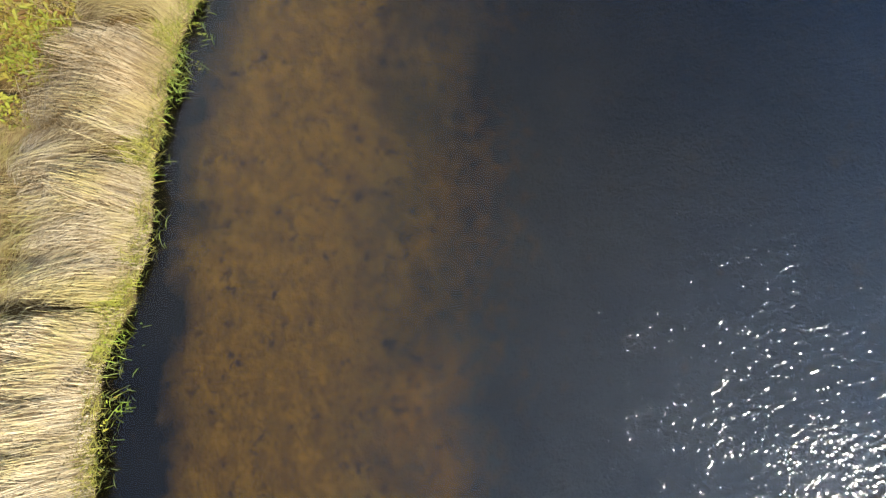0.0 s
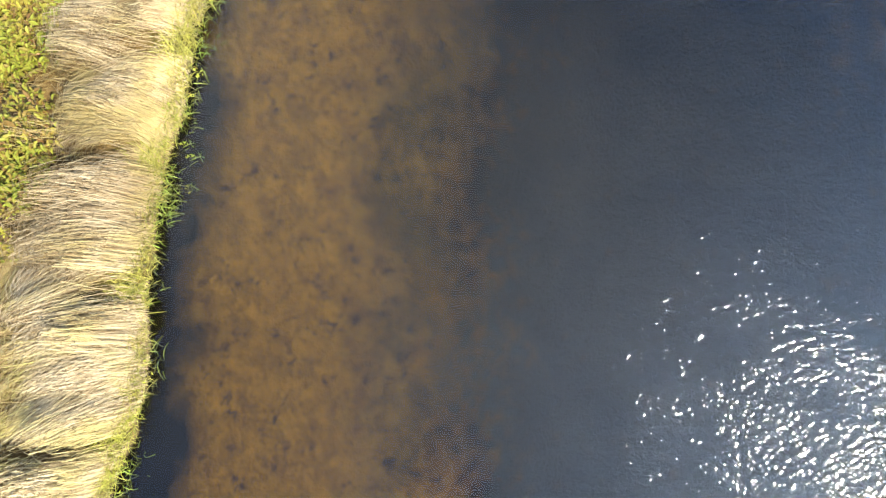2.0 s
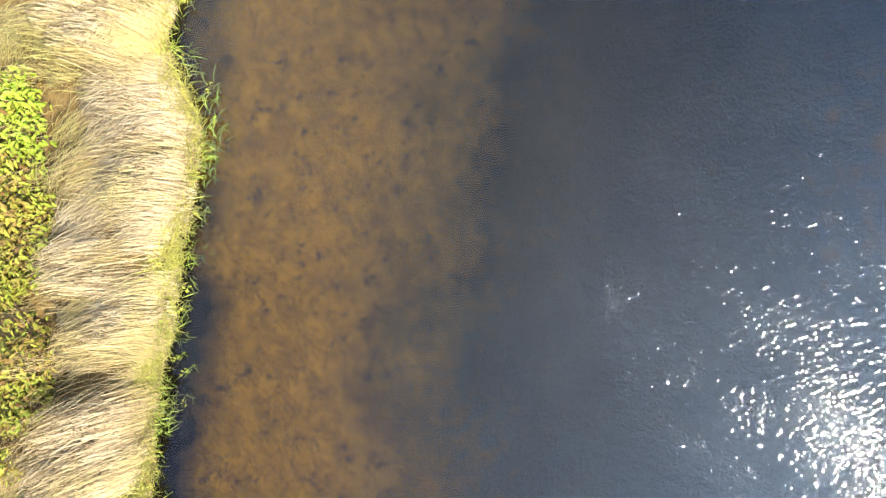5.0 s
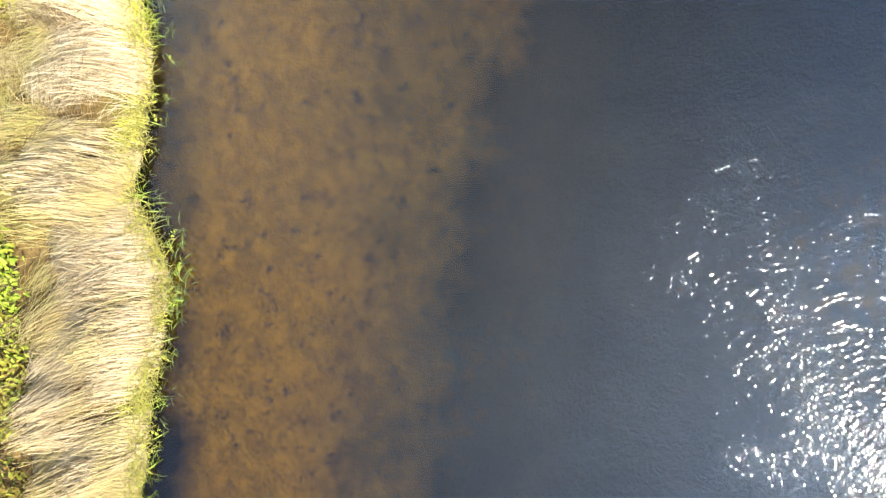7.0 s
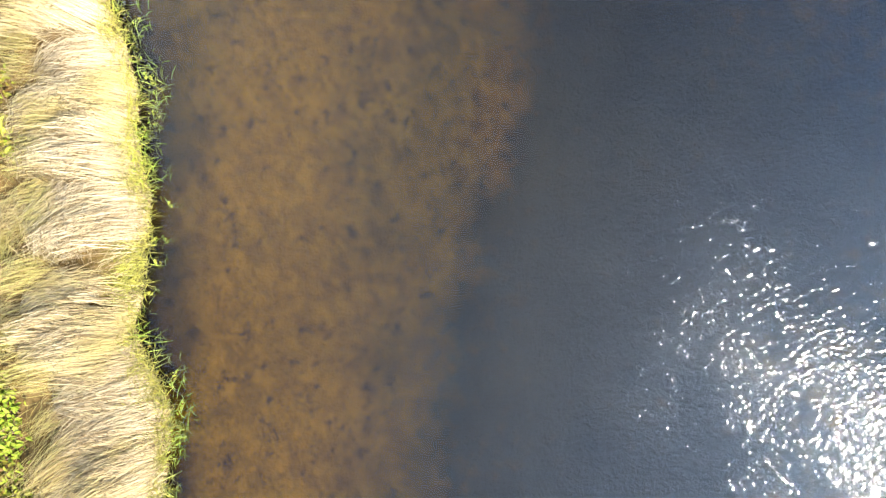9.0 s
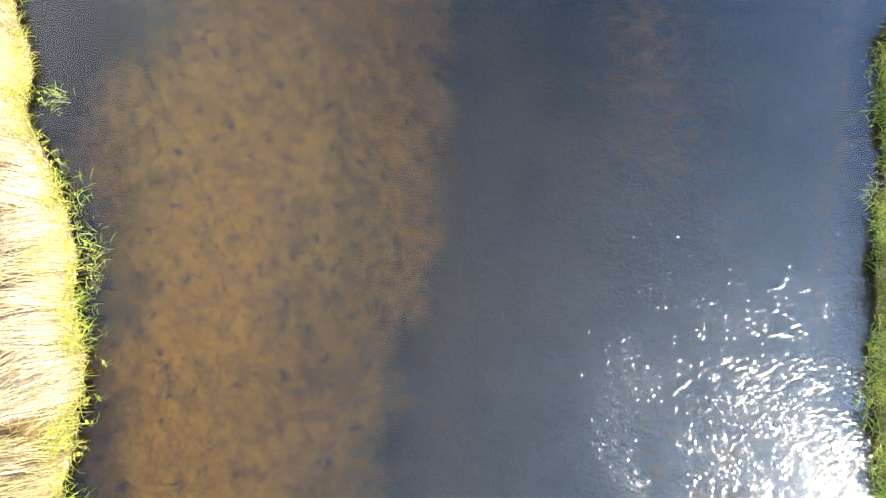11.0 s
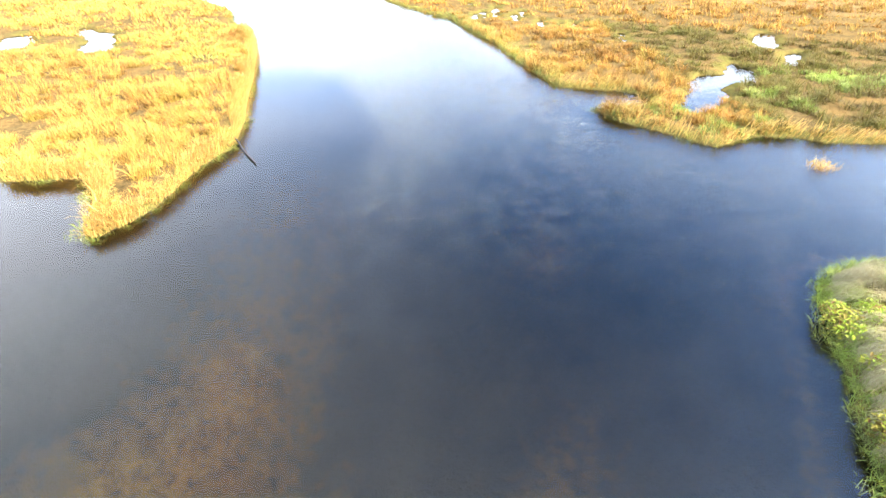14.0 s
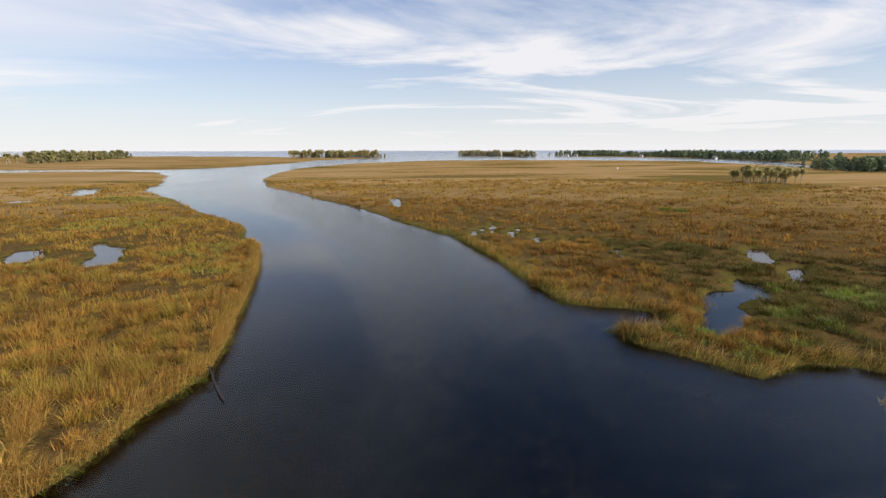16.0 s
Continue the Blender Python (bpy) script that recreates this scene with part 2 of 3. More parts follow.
FAR_MARSH = [(-1500, 372), (-246, 372), (-160, 374), (-144, 409), (-129, 476), (-122, 551), (-126, 640), (-60, 780), (-36, 830), (-200, 900), (-420, 1040), (-700, 1100), (-1500, 1000)]
COAST = [(420, 280), (272, 276), (262, 300), (330, 395), (380, 470), (415, 590), (420, 700), (350, 830), (275, 930), (300, 1000), (600, 1150), (1500, 1500), (1500, 280)]
ISLE_A = [(-215, 800), (-150, 785), (-60, 800), (-40, 825), (-90, 850), (-190, 850)]
ISLE_B = [(80, 960), (150, 895), (225, 872), (240, 900), (160, 965)]
LANDS = [LEFT_BANK, LEFT_MARSH, RIGHT_BANK, RIGHT_MARSH, FAR_MARSH, COAST, ISLE_A, ISLE_B]
PONDS = [[(31.9, 62.6), (34.2, 66.4), (36.4, 69.8), (38.2, 71.3), (40.5, 71.3), (42.4, 74.4), (44.1, 76.4), (43.7, 73.8), (44.3, 72.1), (43.2, 69.9), (40.9, 69.5), (37.9, 67.5), (36.9, 64.3), (34.6, 61.9), (32.6, 61.5)],
         [(51.7, 78.4), (53.9, 79.6), (52.8, 77.2), (50.3, 75.8)],
         [(-41, 99), (-40.5, 101), (-37.7, 98), (-34.0, 96.6), (-30.5, 88.5), (-33.0, 85.2), (-35.0, 91.5), (-38.1, 96)],
         [(-44.2, 88), (-47.6, 93.5), (-46.0, 97.2), (-42.5, 92.3), (-43.2, 89.5)],
         [(-102, 181), (-114, 201), (-108.5, 205), (-95.5, 181)],
         [(-101, 157), (-105, 159), (-104.5, 166), (-101, 165)],
         [(0.2, 164), (2.6, 164), (4.8, 145), (2.9, 144)],
         [(56.1, 91.2), (57.2, 89.5), (55.6, 86), (53.7, 83.0), (52.4, 85.0), (54.0, 88)]]

for px, py, pw, pl in ((18.3, 107.5, 0.9, 1.2), (19.8, 109.5, 0.6, 1.5), (21.9, 110.2, 0.8, 1.4), (24.6, 106.6, 1.1, 1.3), (26.4, 109.6, 0.6, 1.2), (27.9, 101.6, 0.8, 1.0),
                       (30.4, 99.4, 0.6, 0.9), (32.4, 99.2, 0.7, 0.9), (18.8, 122.4, 0.5, 1.8), (18.9, 137.5, 0.6, 2.4), (36.8, 91.2, 0.4, 0.9), (22.8, 114.5, 0.7, 1.5)):
    pw, pl = 0.75 * pw, 0.6 * pl
    PONDS.append([(px - 0.8 * pw, py - 1.6 * pl), (px - 0.2 * pw, py - 4.0 * pl), (px + 0.6 * pw, py - 2.2 * pl), (px + 0.9 * pw, py + 0.4 * pl), (px - 0.2 * pw, py + pl)])


def inside(poly, x, y):
    """Which of the points lie in the polygon."""
    r = np.zeros(x.shape, bool)
    for (x0, y0), (x1, y1) in zip(poly, poly[1:] + poly[:1]):
        if y0 != y1:
            r ^= ((y0 > y) != (y1 > y)) & (x < (x1 - x0) * (y - y0) / (y1 - y0) + x0)
    return r


def shore_distance(poly, x, y):
    """Distance to the polygon's outline."""
    d = np.full(x.shape, 1e9)
    for (x0, y0), (x1, y1) in zip(poly, poly[1:] + poly[:1]):
        ex, ey = x1 - x0, y1 - y0
        s = np.clip(((x - x0) * ex + (y - y0) * ey) / (ex * ex + ey * ey + 1e-9), 0, 1)
        d = np.minimum(d, np.hypot(x - x0 - s * ex, y - y0 - s * ey))
    return d


def ripple(x, y, k, seed=0.0):
    """Cheap smooth noise, about -1 to 1."""
    a = np.sin(x * k + 1.7 * np.sin(y * k * 0.73 + seed) + seed)
    b = np.sin(y * k * 1.13 - 1.3 * np.sin(x * k * 0.61 - seed) + 2.1 * seed)
    return 0.5 * (a + b)


def pool_zone(x, y):
    """Where the marsh breaks up into pools."""
    return np.clip(1 - np.hypot((x - 24) / 15, (y - 106) / 15), 0, 1)


def land_distance(x, y):
    """Metres inland (positive) or off the shore (negative)."""
    best = np.full(x.shape, -1e9)
    for poly in LANDS:
        d = shore_distance(poly, x, y)
        best = np.maximum(best, np.where(inside(poly, x, y), d, -d))
    for pond in PONDS:
        eye = Vector((9, 28))
        fore = [tuple(Vector(p) + (eye - Vector(p)) * 0.035) for p in pond]
        d = np.where(inside(fore, x, y), 0.0, shore_distance(fore, x, y))
        ragged = 0.35 * ripple(x, y, 1.25, 3.3) + 0.3 * ripple(x, y, 2.7, 1.3)
        best = np.minimum(best, np.where(inside(fore, x, y), -shore_distance(fore, x, y), d) + ragged)
        d = shore_distance(pond, x, y)
        best = np.minimum(best, np.where(inside(pond, x, y), -d, d) + ragged)
    near = np.clip(1.2 - np.hypot(x - 5, y - 30) / 160, 0.25, 1)
    pool = ripple(x, y, 0.62, 4.0) + 0.5 * ripple(x, y, 1.7, 1.0)
    zone = pool_zone(x, y)
    best = np.where((best > 1.5) & (pool + 1.5 * zone > 1.05) & (zone > 0.05), -0.15, best)
    return best + near * 0.10 * ripple(x, y, 5.2, 2.0) + near * 0.12 * ripple(x, y, 2.3, 0.4)


def spaced(lo, hi, step, far_lo, far_hi, grow=1.13):
    mid = list(np.arange(lo, hi + step / 2, step))
    up_, s = [], step
    while (up_[-1] if up_ else hi) < far_hi:
        s *= grow
        up_.append((up_[-1] if up_ else hi) + s)
    dn, s = [], step
    while (dn[-1] if dn else lo) > far_lo:
        s *= grow
        dn.append((dn[-1] if dn else lo) - s)
    return np.array(dn[::-1] + mid + up_)


def sheet(name, xs, ys, height, material, attributes):
    gx, gy = np.meshgrid(xs, ys)
    nx, ny = len(xs), len(ys)
    co = np.stack([gx, gy, height], -1).reshape(-1, 3)
    idx = np.arange(nx * ny).reshape(ny, nx)
    quads = np.stack([idx[:-1, :-1], idx[:-1, 1:], idx[1:, 1:], idx[1:, :-1]], -1).reshape(-1, 4)
    me = bpy.data.meshes.new(name)
    me.from_pydata(co.tolist(), [], quads.tolist())
    for key, values in attributes.items():
        me.attributes.new(key, "FLOAT", "POINT").data.foreach_set("value", values.ravel().astype(np.float32))
    me.shade_smooth()
    me.materials.append(material)
    return new(name, me)


gxs = spaced(-30, 50, 0.42, -4600, 4600, 1.07)
gys = spaced(-12, 112, 0.5, -4600, 4700, 1.045)
GX, GY = np.meshgrid(gxs, gys)
LAND = land_distance(GX, GY)
from_right = np.minimum(shore_distance(RIGHT_BANK, GX, GY), shore_distance(RIGHT_MARSH, GX, GY))
off = np.maximum(-LAND, 0)
depth = np.where(off < 1.0, 0.55 * off, 0.55 + np.clip((off - 5.0) * 0.35, 0, 2.2))
rise = np.where(LAND < 0.5, 0.5 * LAND, 0.25 + 0.10 * np.clip(LAND - 0.5, 0, 1) + 0.06 * ripple(GX, GY, 1.1, 3.0))
WEED_Y = [-40, -6, 0, 5, 13, 20, 25, 28, 32, 36, 45, 52, 62]
WEED_L = np.interp(GY, WEED_Y, [-6.4, -6.1, -6.5, -6.0, -6.0, -5.8, -6.2, -5.0, -3.8, -2.0, -1.4, -1.0, -1.0])
WEED_R = np.interp(GY, WEED_Y, [-0.4, -0.4, -0.8, -0.9, 0.2, 3.2, 4.2, 4.2, 4.2, 4.4, 4.0, 4.9, 4.0])
wob = 0.35 * ripple(GX, GY, 1.9, 0.7) + 0.25 * ripple(GX, GY, 0.8, 2.7)
past = GX - WEED_R - 1.3 * wob - 0.5 * ripple(2.2 * GX, 0.35 * GY, 1.0, 1.1)
south = np.clip((16 - GY) / 5, 0, 1)
fade = south * np.interp(past, [-2.6, -0.9, 0.4, 1.6, 3.6], [1, 0.60, 0.26, 0.13, 0]) + (1 - south) * np.interp(past, [-5.5, -2.5, 0.0, 1.6], [1, 0.55, 0.32, 0])
ALGAE = np.clip((GX - WEED_L + wob) / np.interp(GY, [13, 21, 34], [0.9, 2.8, 4.2]) + 0.4, 0, 1) * fade * np.interp(GY, [14, 22, 30, 40, 60], [1, 0.85, 0.5, 0.28, 0])
strip = np.clip((from_right - 0.5) / 0.6, 0, 1) * np.clip(1.0 - (from_right - 1.2) / 1.2, 0, 1)
shoal = np.clip(1 - np.abs(GX - np.interp(GY, [0, 20, 31, 39, 52], [12, 12, 13, 15, 17])) / 3.2, 0, 1) * np.clip(0.7 + ripple(GX, GY, 0.32, 2.0), 0, 1)
ALGAE = np.maximum(ALGAE, np.maximum(0.13 * strip, 0.15 * shoal) * np.clip((60 - GY) / 20, 0, 1))
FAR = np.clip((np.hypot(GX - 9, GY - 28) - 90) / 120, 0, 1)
LUSH = np.clip(1.0 - np.abs(LAND - 0.5) / 0.8, 0, 1)
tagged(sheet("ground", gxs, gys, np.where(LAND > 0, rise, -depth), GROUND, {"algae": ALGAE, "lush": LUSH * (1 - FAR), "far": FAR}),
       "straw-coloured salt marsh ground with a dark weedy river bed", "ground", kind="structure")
wxs = spaced(-12, 32, 1.0, -4600, 4600, 1.2)
wys = spaced(-12, 120, 1.5, -4600, 4700, 1.2)
WX, WY = np.meshgrid(wxs, wys)
wl_ = np.minimum(shore_distance(LEFT_BANK, WX, WY), shore_distance(LEFT_MARSH, WX, WY))
WIND = np.clip((wl_ - np.interp(WY, [4, 18, 40], [5.2, 8.6, 8.0])) / 4.8, 0.0, 1.0)
WIND = 0.05 + 0.95 * WIND * WIND * (3 - 2 * WIND)
WIND *= np.clip(np.minimum(wl_, np.minimum(shore_distance(RIGHT_BANK, WX, WY) + 2, shore_distance(RIGHT_MARSH, WX, WY))) / 4, 0.1, 1)
WIND *= np.interp(WY, [30, 60, 140], [1, 0.8, 0.6])
WIND = np.where((inside(LEFT_MARSH, WX, WY) | inside(RIGHT_MARSH, WX, WY)) & (WY > 58), 0.05, WIND)
tagged(sheet("water", wxs, wys, np.zeros(WX.shape), WATER, {"wind": WIND, "unresolved": np.interp(np.hypot(WX - 9, WY - 28), [50, 200, 800, 2500], [0.07, 0.10, 0.19, 0.36])}), "dark tannin-stained tidal river rippled by the wind", "water", kind="structure")


# ---- plants: materials ----
def leaf_material(name, dry, fresh, dark, share, shine=0.55, glow=0.25):
    """Blades and leaves: each one its own tint, with patches of fresh growth across the marsh."""
    g = Nodes(name)
    own = g.n.new("ShaderNodeNewGeometry").outputs["Random Per Island"]
    wide = g.noise(g.at((1, 1, 1)), 0.09, 4.0, 0.6)
    patch = g.noise(g.at((1, 1, 1)), 0.6, 3.0, 0.6)
    col = g.mix(own, dark, dry)
    col = g.mix(g.step(g.math("ADD", g.math("MULTIPLY", own, 0.25), patch), 0.75 - share * 0.4, 0.95 - share * 0.4, 0.0, 0.9), col, fresh)
    col = g.mix(g.step(wide, 0.42, 0.66, 0.0, 0.55), col, dark)
    b = g.node("ShaderNodeBsdfPrincipled", Base_Color=col, Roughness=shine, Specular_IOR_Level=0.05)
    t = g.node("ShaderNodeBsdfTranslucent", Color=col)
    m = g.node("ShaderNodeMixShader", Fac=glow)
    g.l.new(b.outputs[0], m.inputs[1])
    g.l.new(t.outputs[0], m.inputs[2])
    return g.done(m.outputs[0])


def plain_material(name, base, second, scale, rough=0.85, relief=0.4, distance=0.02):
    g = Nodes(name)
    a = g.noise(g.at((1, 1, 1)), scale, 5.0, 0.6)
    c = g.noise(g.at((1, 1, 1)), scale * 7, 3.0, 0.6)
    col = g.mix(g.step(g.math("ADD", g.math("MULTIPLY", a, 0.7), g.math("MULTIPLY", c, 0.3)), 0.35, 0.65), base, second)
    return g.done(g.node("ShaderNodeBsdfPrincipled", Base_Color=col, Roughness=rough, Normal=g.bump(c, relief, distance)).outputs[0])


STRAW = leaf_material("straw_grass", (0.48, 0.395, 0.245), (0.28, 0.23, 0.085), (0.080, 0.050, 0.020), 0.36, 0.5, 0.10)
RIM = leaf_material("rim_grass", (0.76, 0.47, 0.13), (0.56, 0.42, 0.10), (0.28, 0.16, 0.045), 0.3)
REED = leaf_material("reed_green", (0.31, 0.34, 0.07), (0.17, 0.24, 0.032), (0.10, 0.11, 0.035), 0.5)
DULL = leaf_material("dull_grass", (0.38, 0.31, 0.14), (0.24, 0.22, 0.065), (0.15, 0.10, 0.045), 0.45)
PALE = leaf_material("pale_grass", (0.36, 0.32, 0.18), (0.23, 0.24, 0.08), (0.20, 0.16, 0.08), 0.35)
SEDGE = leaf_material("green_sedge", (0.44, 0.39, 0.085), (0.30, 0.30, 0.048), (0.12, 0.11, 0.035), 0.45)
MARSH = leaf_material("marsh_rush", (0.63, 0.325, 0.070), (0.34, 0.255, 0.048), (0.10, 0.048, 0.015), 0.52)
RUST = leaf_material("rust_rush", (0.55, 0.270, 0.052), (0.26, 0.190, 0.036), (0.080, 0.040, 0.014), 0.42)
BRAMBLE = leaf_material("bramble_leaf", (0.36, 0.36, 0.048), (0.16, 0.23, 0.020), (0.085, 0.045, 0.016), 0.5, 0.45)
STEM = plain_material("dry_stem", (0.16, 0.085, 0.045), (0.28, 0.17, 0.09), 20)
PALM_TRUNK = plain_material("palm_trunk", (0.30, 0.25, 0.19), (0.45, 0.39, 0.30), 3)
PALM_LEAF = leaf_material("palm_frond", (0.66, 0.56, 0.26), (0.50, 0.46, 0.18), (0.36, 0.32, 0.15), 0.5, 0.5, 0.45)
SCRUB = leaf_material("scrub_leaf", (0.42, 0.38, 0.17), (0.28, 0.28, 0.11), (0.17, 0.16, 0.08), 0.5, 0.6, 0.35)
# Pine green paled, with the haze of distance put into its colour.
HAZED_PINE = leaf_material("hazed_pine_needles", (0.27, 0.31, 0.17), (0.21, 0.26, 0.14), (0.14, 0.18, 0.11), 0.5)
OLD_WOOD = plain_material("wet_log", (0.014, 0.012, 0.010), (0.040, 0.032, 0.026), 9, 0.9)
PALE_WOOD = plain_material("weathered_wood", (0.42, 0.38, 0.32), (0.58, 0.54, 0.48), 14)
HOUSE_WALL = plain_material("painted_boards", (0.72, 0.71, 0.68), (0.80, 0.79, 0.76), 0.8)
HOUSE_ROOF = plain_material("roof_shingle", (0.20, 0.19, 0.19), (0.30, 0.28, 0.27), 0.9)
HOUSE_GLASS = plain_material("dark_pane", (0.02, 0.025, 0.03), (0.04, 0.05, 0.06), 0.5, 0.1)
rng = np.random.default_rng(7)


def mesh_of(name, co, faces, material, smooth=False):
    me = bpy.data.meshes.new(name)
    me.from_pydata(co.tolist() if hasattr(co, "tolist") else co, [], faces)
    me.materials.append(material)
    if smooth:
        me.shade_smooth()
    return me


def strips(base, lean, length, width, droop, segs=3):
    """Curved blades: from base, leaning the way of lean (radians), rising then drooping. Gives points and faces."""
    n = len(base)
    s = np.linspace(0, 1, segs + 1)
    co = np.zeros((n, 2 * segs + 1, 3))
    side = np.stack([-np.sin(lean), np.cos(lean)], 1)
    ahead = np.stack([np.cos(lean), np.sin(lean)], 1)
    px = np.zeros(n)
    pz = np.zeros(n)
    for i in range(segs + 1):
        if i:
            ang = droop[:, 0] + (droop[:, 1] - droop[:, 0]) * (s[i] + s[i - 1]) / 2
            step = length / segs
            px, pz = px + np.cos(ang) * step, pz + np.sin(ang) * step
        mid = base + np.stack([ahead[:, 0] * px, ahead[:, 1] * px, pz], 1)
        if i == segs:
            co[:, 2 * segs] = mid
        else:
            w = (width * (1 - 0.55 * s[i]) / 2)[:, None]
            co[:, 2 * i, :] = mid
            co[:, 2 * i + 1, :] = mid
            co[:, 2 * i, :2] -= side * w
            co[:, 2 * i + 1, :2] += side * w
    k = 2 * segs + 1
    start = (np.arange(n) * k)[:, None]
    faces = []
    for i in range(segs - 1):
        faces.append(start + np.array([[2 * i, 2 * i + 1, 2 * i + 3, 2 * i + 2]]))
    quads = np.concatenate(faces).tolist() if faces else []
    tris = (start + np.array([[2 * segs - 2, 2 * segs - 1, 2 * segs]])).tolist()
    return co.reshape(-1, 3), quads + tris


def stuff(name, co, faces, material, label, category):
    return tagged(new(name, mesh_of(name, co, faces, material)), label, category, kind="stuff")


def scatter(x0, x1, y0, y1, density):
    n = int((x1 - x0) * (y1 - y0) * density)
    return rng.uniform(x0, x1, n), rng.uniform(y0, y1, n)


def floor_z(x, y, d):
    return np.where(d < 0.5, 0.5 * d, 0.25 + 0.10 * np.clip(d - 0.5, 0, 1))


# ---- near banks: long combed grass ----
def combed_bank(name, poly, x0, x1, y0, y1, lo, hi, density, material, label, side=1, long_=1.0, locks=0.65, gape=0.06, wild=0.24):
    """Long dead grass combed towards the water in tapering locks, each with a heading and a swell of its own.
    side: 1 where the water lies to the east, -1 to the west."""
    cx, cy = scatter(x0, x1, y0, y1, locks)
    turn = rng.normal(0, 0.24, len(cx)) + 0.30 * ripple(cx, cy, 0.7, 1.0)
    lift = rng.uniform(0.1, 1.15, len(cx)) ** 1.3
    size = rng.uniform(0.75, 1.3, len(cx))
    nib = rng.uniform(-0.28, 0.06, len(cx))
    x, y = scatter(x0, x1, y0, y1, density)
    d = np.where(inside(poly, x, y), 1, -1) * shore_distance(poly, x, y)
    bushy = (side > 0) & (((x < -9.65) & (y > 2.6) & (y < 13.2)) | ((x < -9.9) & (y > 17.4) & (y < 21.2))) & (rng.uniform(0, 1, len(x)) < 0.8) & (d > 2.5)
    keep = ~bushy & (d > lo) & (d < hi + 0.45 * ripple(x, y, 0.9, 2.0))
    x, y, d = x[keep], y[keep], d[keep]
    c, s_ = math.cos(0.42), math.sin(0.42)
    near = np.empty(len(x), int)
    for a in range(0, len(x), 4000):
        b = slice(a, a + 4000)
        dx, dy = side * (x[b, None] - cx), y[b, None] - cy
        near[b] = np.argmin(((c * dx + s_ * dy) / 1.7) ** 2 + ((c * dy - s_ * dx) / 0.62) ** 2, axis=1)
    dx, dy = side * (x - cx[near]), y - cy[near]
    across = c * dy - s_ * dx
    keep = rng.uniform(0, 1, len(x)) < np.clip(1.45 - 2.5 * np.abs(across) - gape * 4, 0.05, 1)
    x, y, d, near, across = (v[keep] for v in (x, y, d, near, across))
    n, segs = len(x), 4
    length = long_ * size[near] * rng.uniform(0.65, 1.25, n)
    length = np.minimum(length, np.maximum(d + nib[near] + rng.uniform(-0.14, 0.14, n), 0.12))
    width = rng.uniform(0.009, 0.019, n)
    own = rng.normal(0, wild, n)
    full = np.clip(1.15 - 1.3 * np.abs(across), 0.1, 1) * (0.05 + 0.68 * lift[near]) * np.clip(0.35 + 0.65 * length, 0.2, 1.1)
    co = np.zeros((n, 2 * segs + 1, 3))
    px, py, dd = x.copy(), y.copy(), d.copy()
    jig = rng.uniform(0.25, 1.45, n)
    for i in range(segs + 1):
        s = i / segs
        way = np.interp(dd, [-0.2, 0.7, 2.4, 5.0], [-0.22, 0.10, 0.58, 0.72]) + turn[near] + own - across * 0.75 * s
        mound = 0.34 * np.clip(dd / 0.9, 0, 1) * np.clip(1.5 - dd / 2.4, 0.25, 1)
        z = floor_z(px, py, np.maximum(dd, -0.05)) + mound * min(1.0, 0.2 + 2.4 * s) + jig * full * math.sin(math.pi * (0.06 + 0.90 * s)) + 0.03
        if i == segs:
            co[:, 2 * segs] = np.stack([px, py, z], 1)
        else:
            w = width * (1 - 0.6 * s) / 2
            sx, sy = -np.sin(way) * w * side, np.cos(way) * w
            co[:, 2 * i] = np.stack([px - sx, py - sy, z], 1)
            co[:, 2 * i + 1] = np.stack([px + sx, py + sy, z], 1)
        px = px + side * np.cos(way) * length / segs
        py = py + np.sin(way) * length / segs
        dd = dd - np.cos(way) * length / segs
    k = 2 * segs + 1
    start = (np.arange(n) * k)[:, None]
    quads = np.concatenate([start + np.array([[2 * i, 2 * i + 1, 2 * i + 3, 2 * i + 2]]) for i in range(segs - 1)]).tolist()
    tris = (start + np.array([[k - 3, k - 2, k - 1]])).tolist()
    return stuff(name, co.reshape(-1, 3), quads + tris, material, label, "grass")


combed_bank("bank_grass", LEFT_BANK, -11.3, -5.8, -9, 40, 0.0, 2.9, 900, STRAW, "long straw-coloured grass combed flat along the river bank", 1, 1.15)
combed_bank("inner_grass", LEFT_BANK, -15.5, -8.5, -9, 40, 2.6, 7.0, 420, DULL, "dull olive-straw grass lying behind the bank", 1, 0.95, 0.8, 0.10, 0.25)
combed_bank("bank_grass", RIGHT_BANK, 15.5, 35, 6, 40.5, 0.3, 6.0, 300, PALE, "pale dry grass lying behind green reeds on the bank", -1, 0.9, 0.8, 0.08, 0.25)


def fringe(name, poly, x0, x1, y0, y1, depth_, density, material, label, tall=0.55, out_=0.12):
    """Short upright green sedge along the water's edge, hanging a little over it."""
    x, y = scatter(x0, x1, y0, y1, density)
    d = np.where(inside(poly, x, y), 1, -1) * shore_distance(poly, x, y)
    lump = 0.5 + 0.5 * ripple(x, y, 1.7, 5.0)
    keep = (d > -out_ * lump) & (d < depth_ * (0.35 + 0.9 * lump))
    x, y, d = x[keep], y[keep], d[keep]
    n = len(x)
    lean = rng.uniform(-math.pi, math.pi, n)
    droop = np.stack([rng.uniform(0.7, 1.4, n), rng.uniform(-0.5, 0.7, n)], 1)
    co, f = strips(np.stack([x, y, np.maximum(floor_z(x, y, d), -0.05)], 1), lean, tall * rng.uniform(0.5, 1.2, n), rng.uniform(0.012, 0.026, n), droop, 3)
    return stuff(name, co, f, material, label, "sedge")


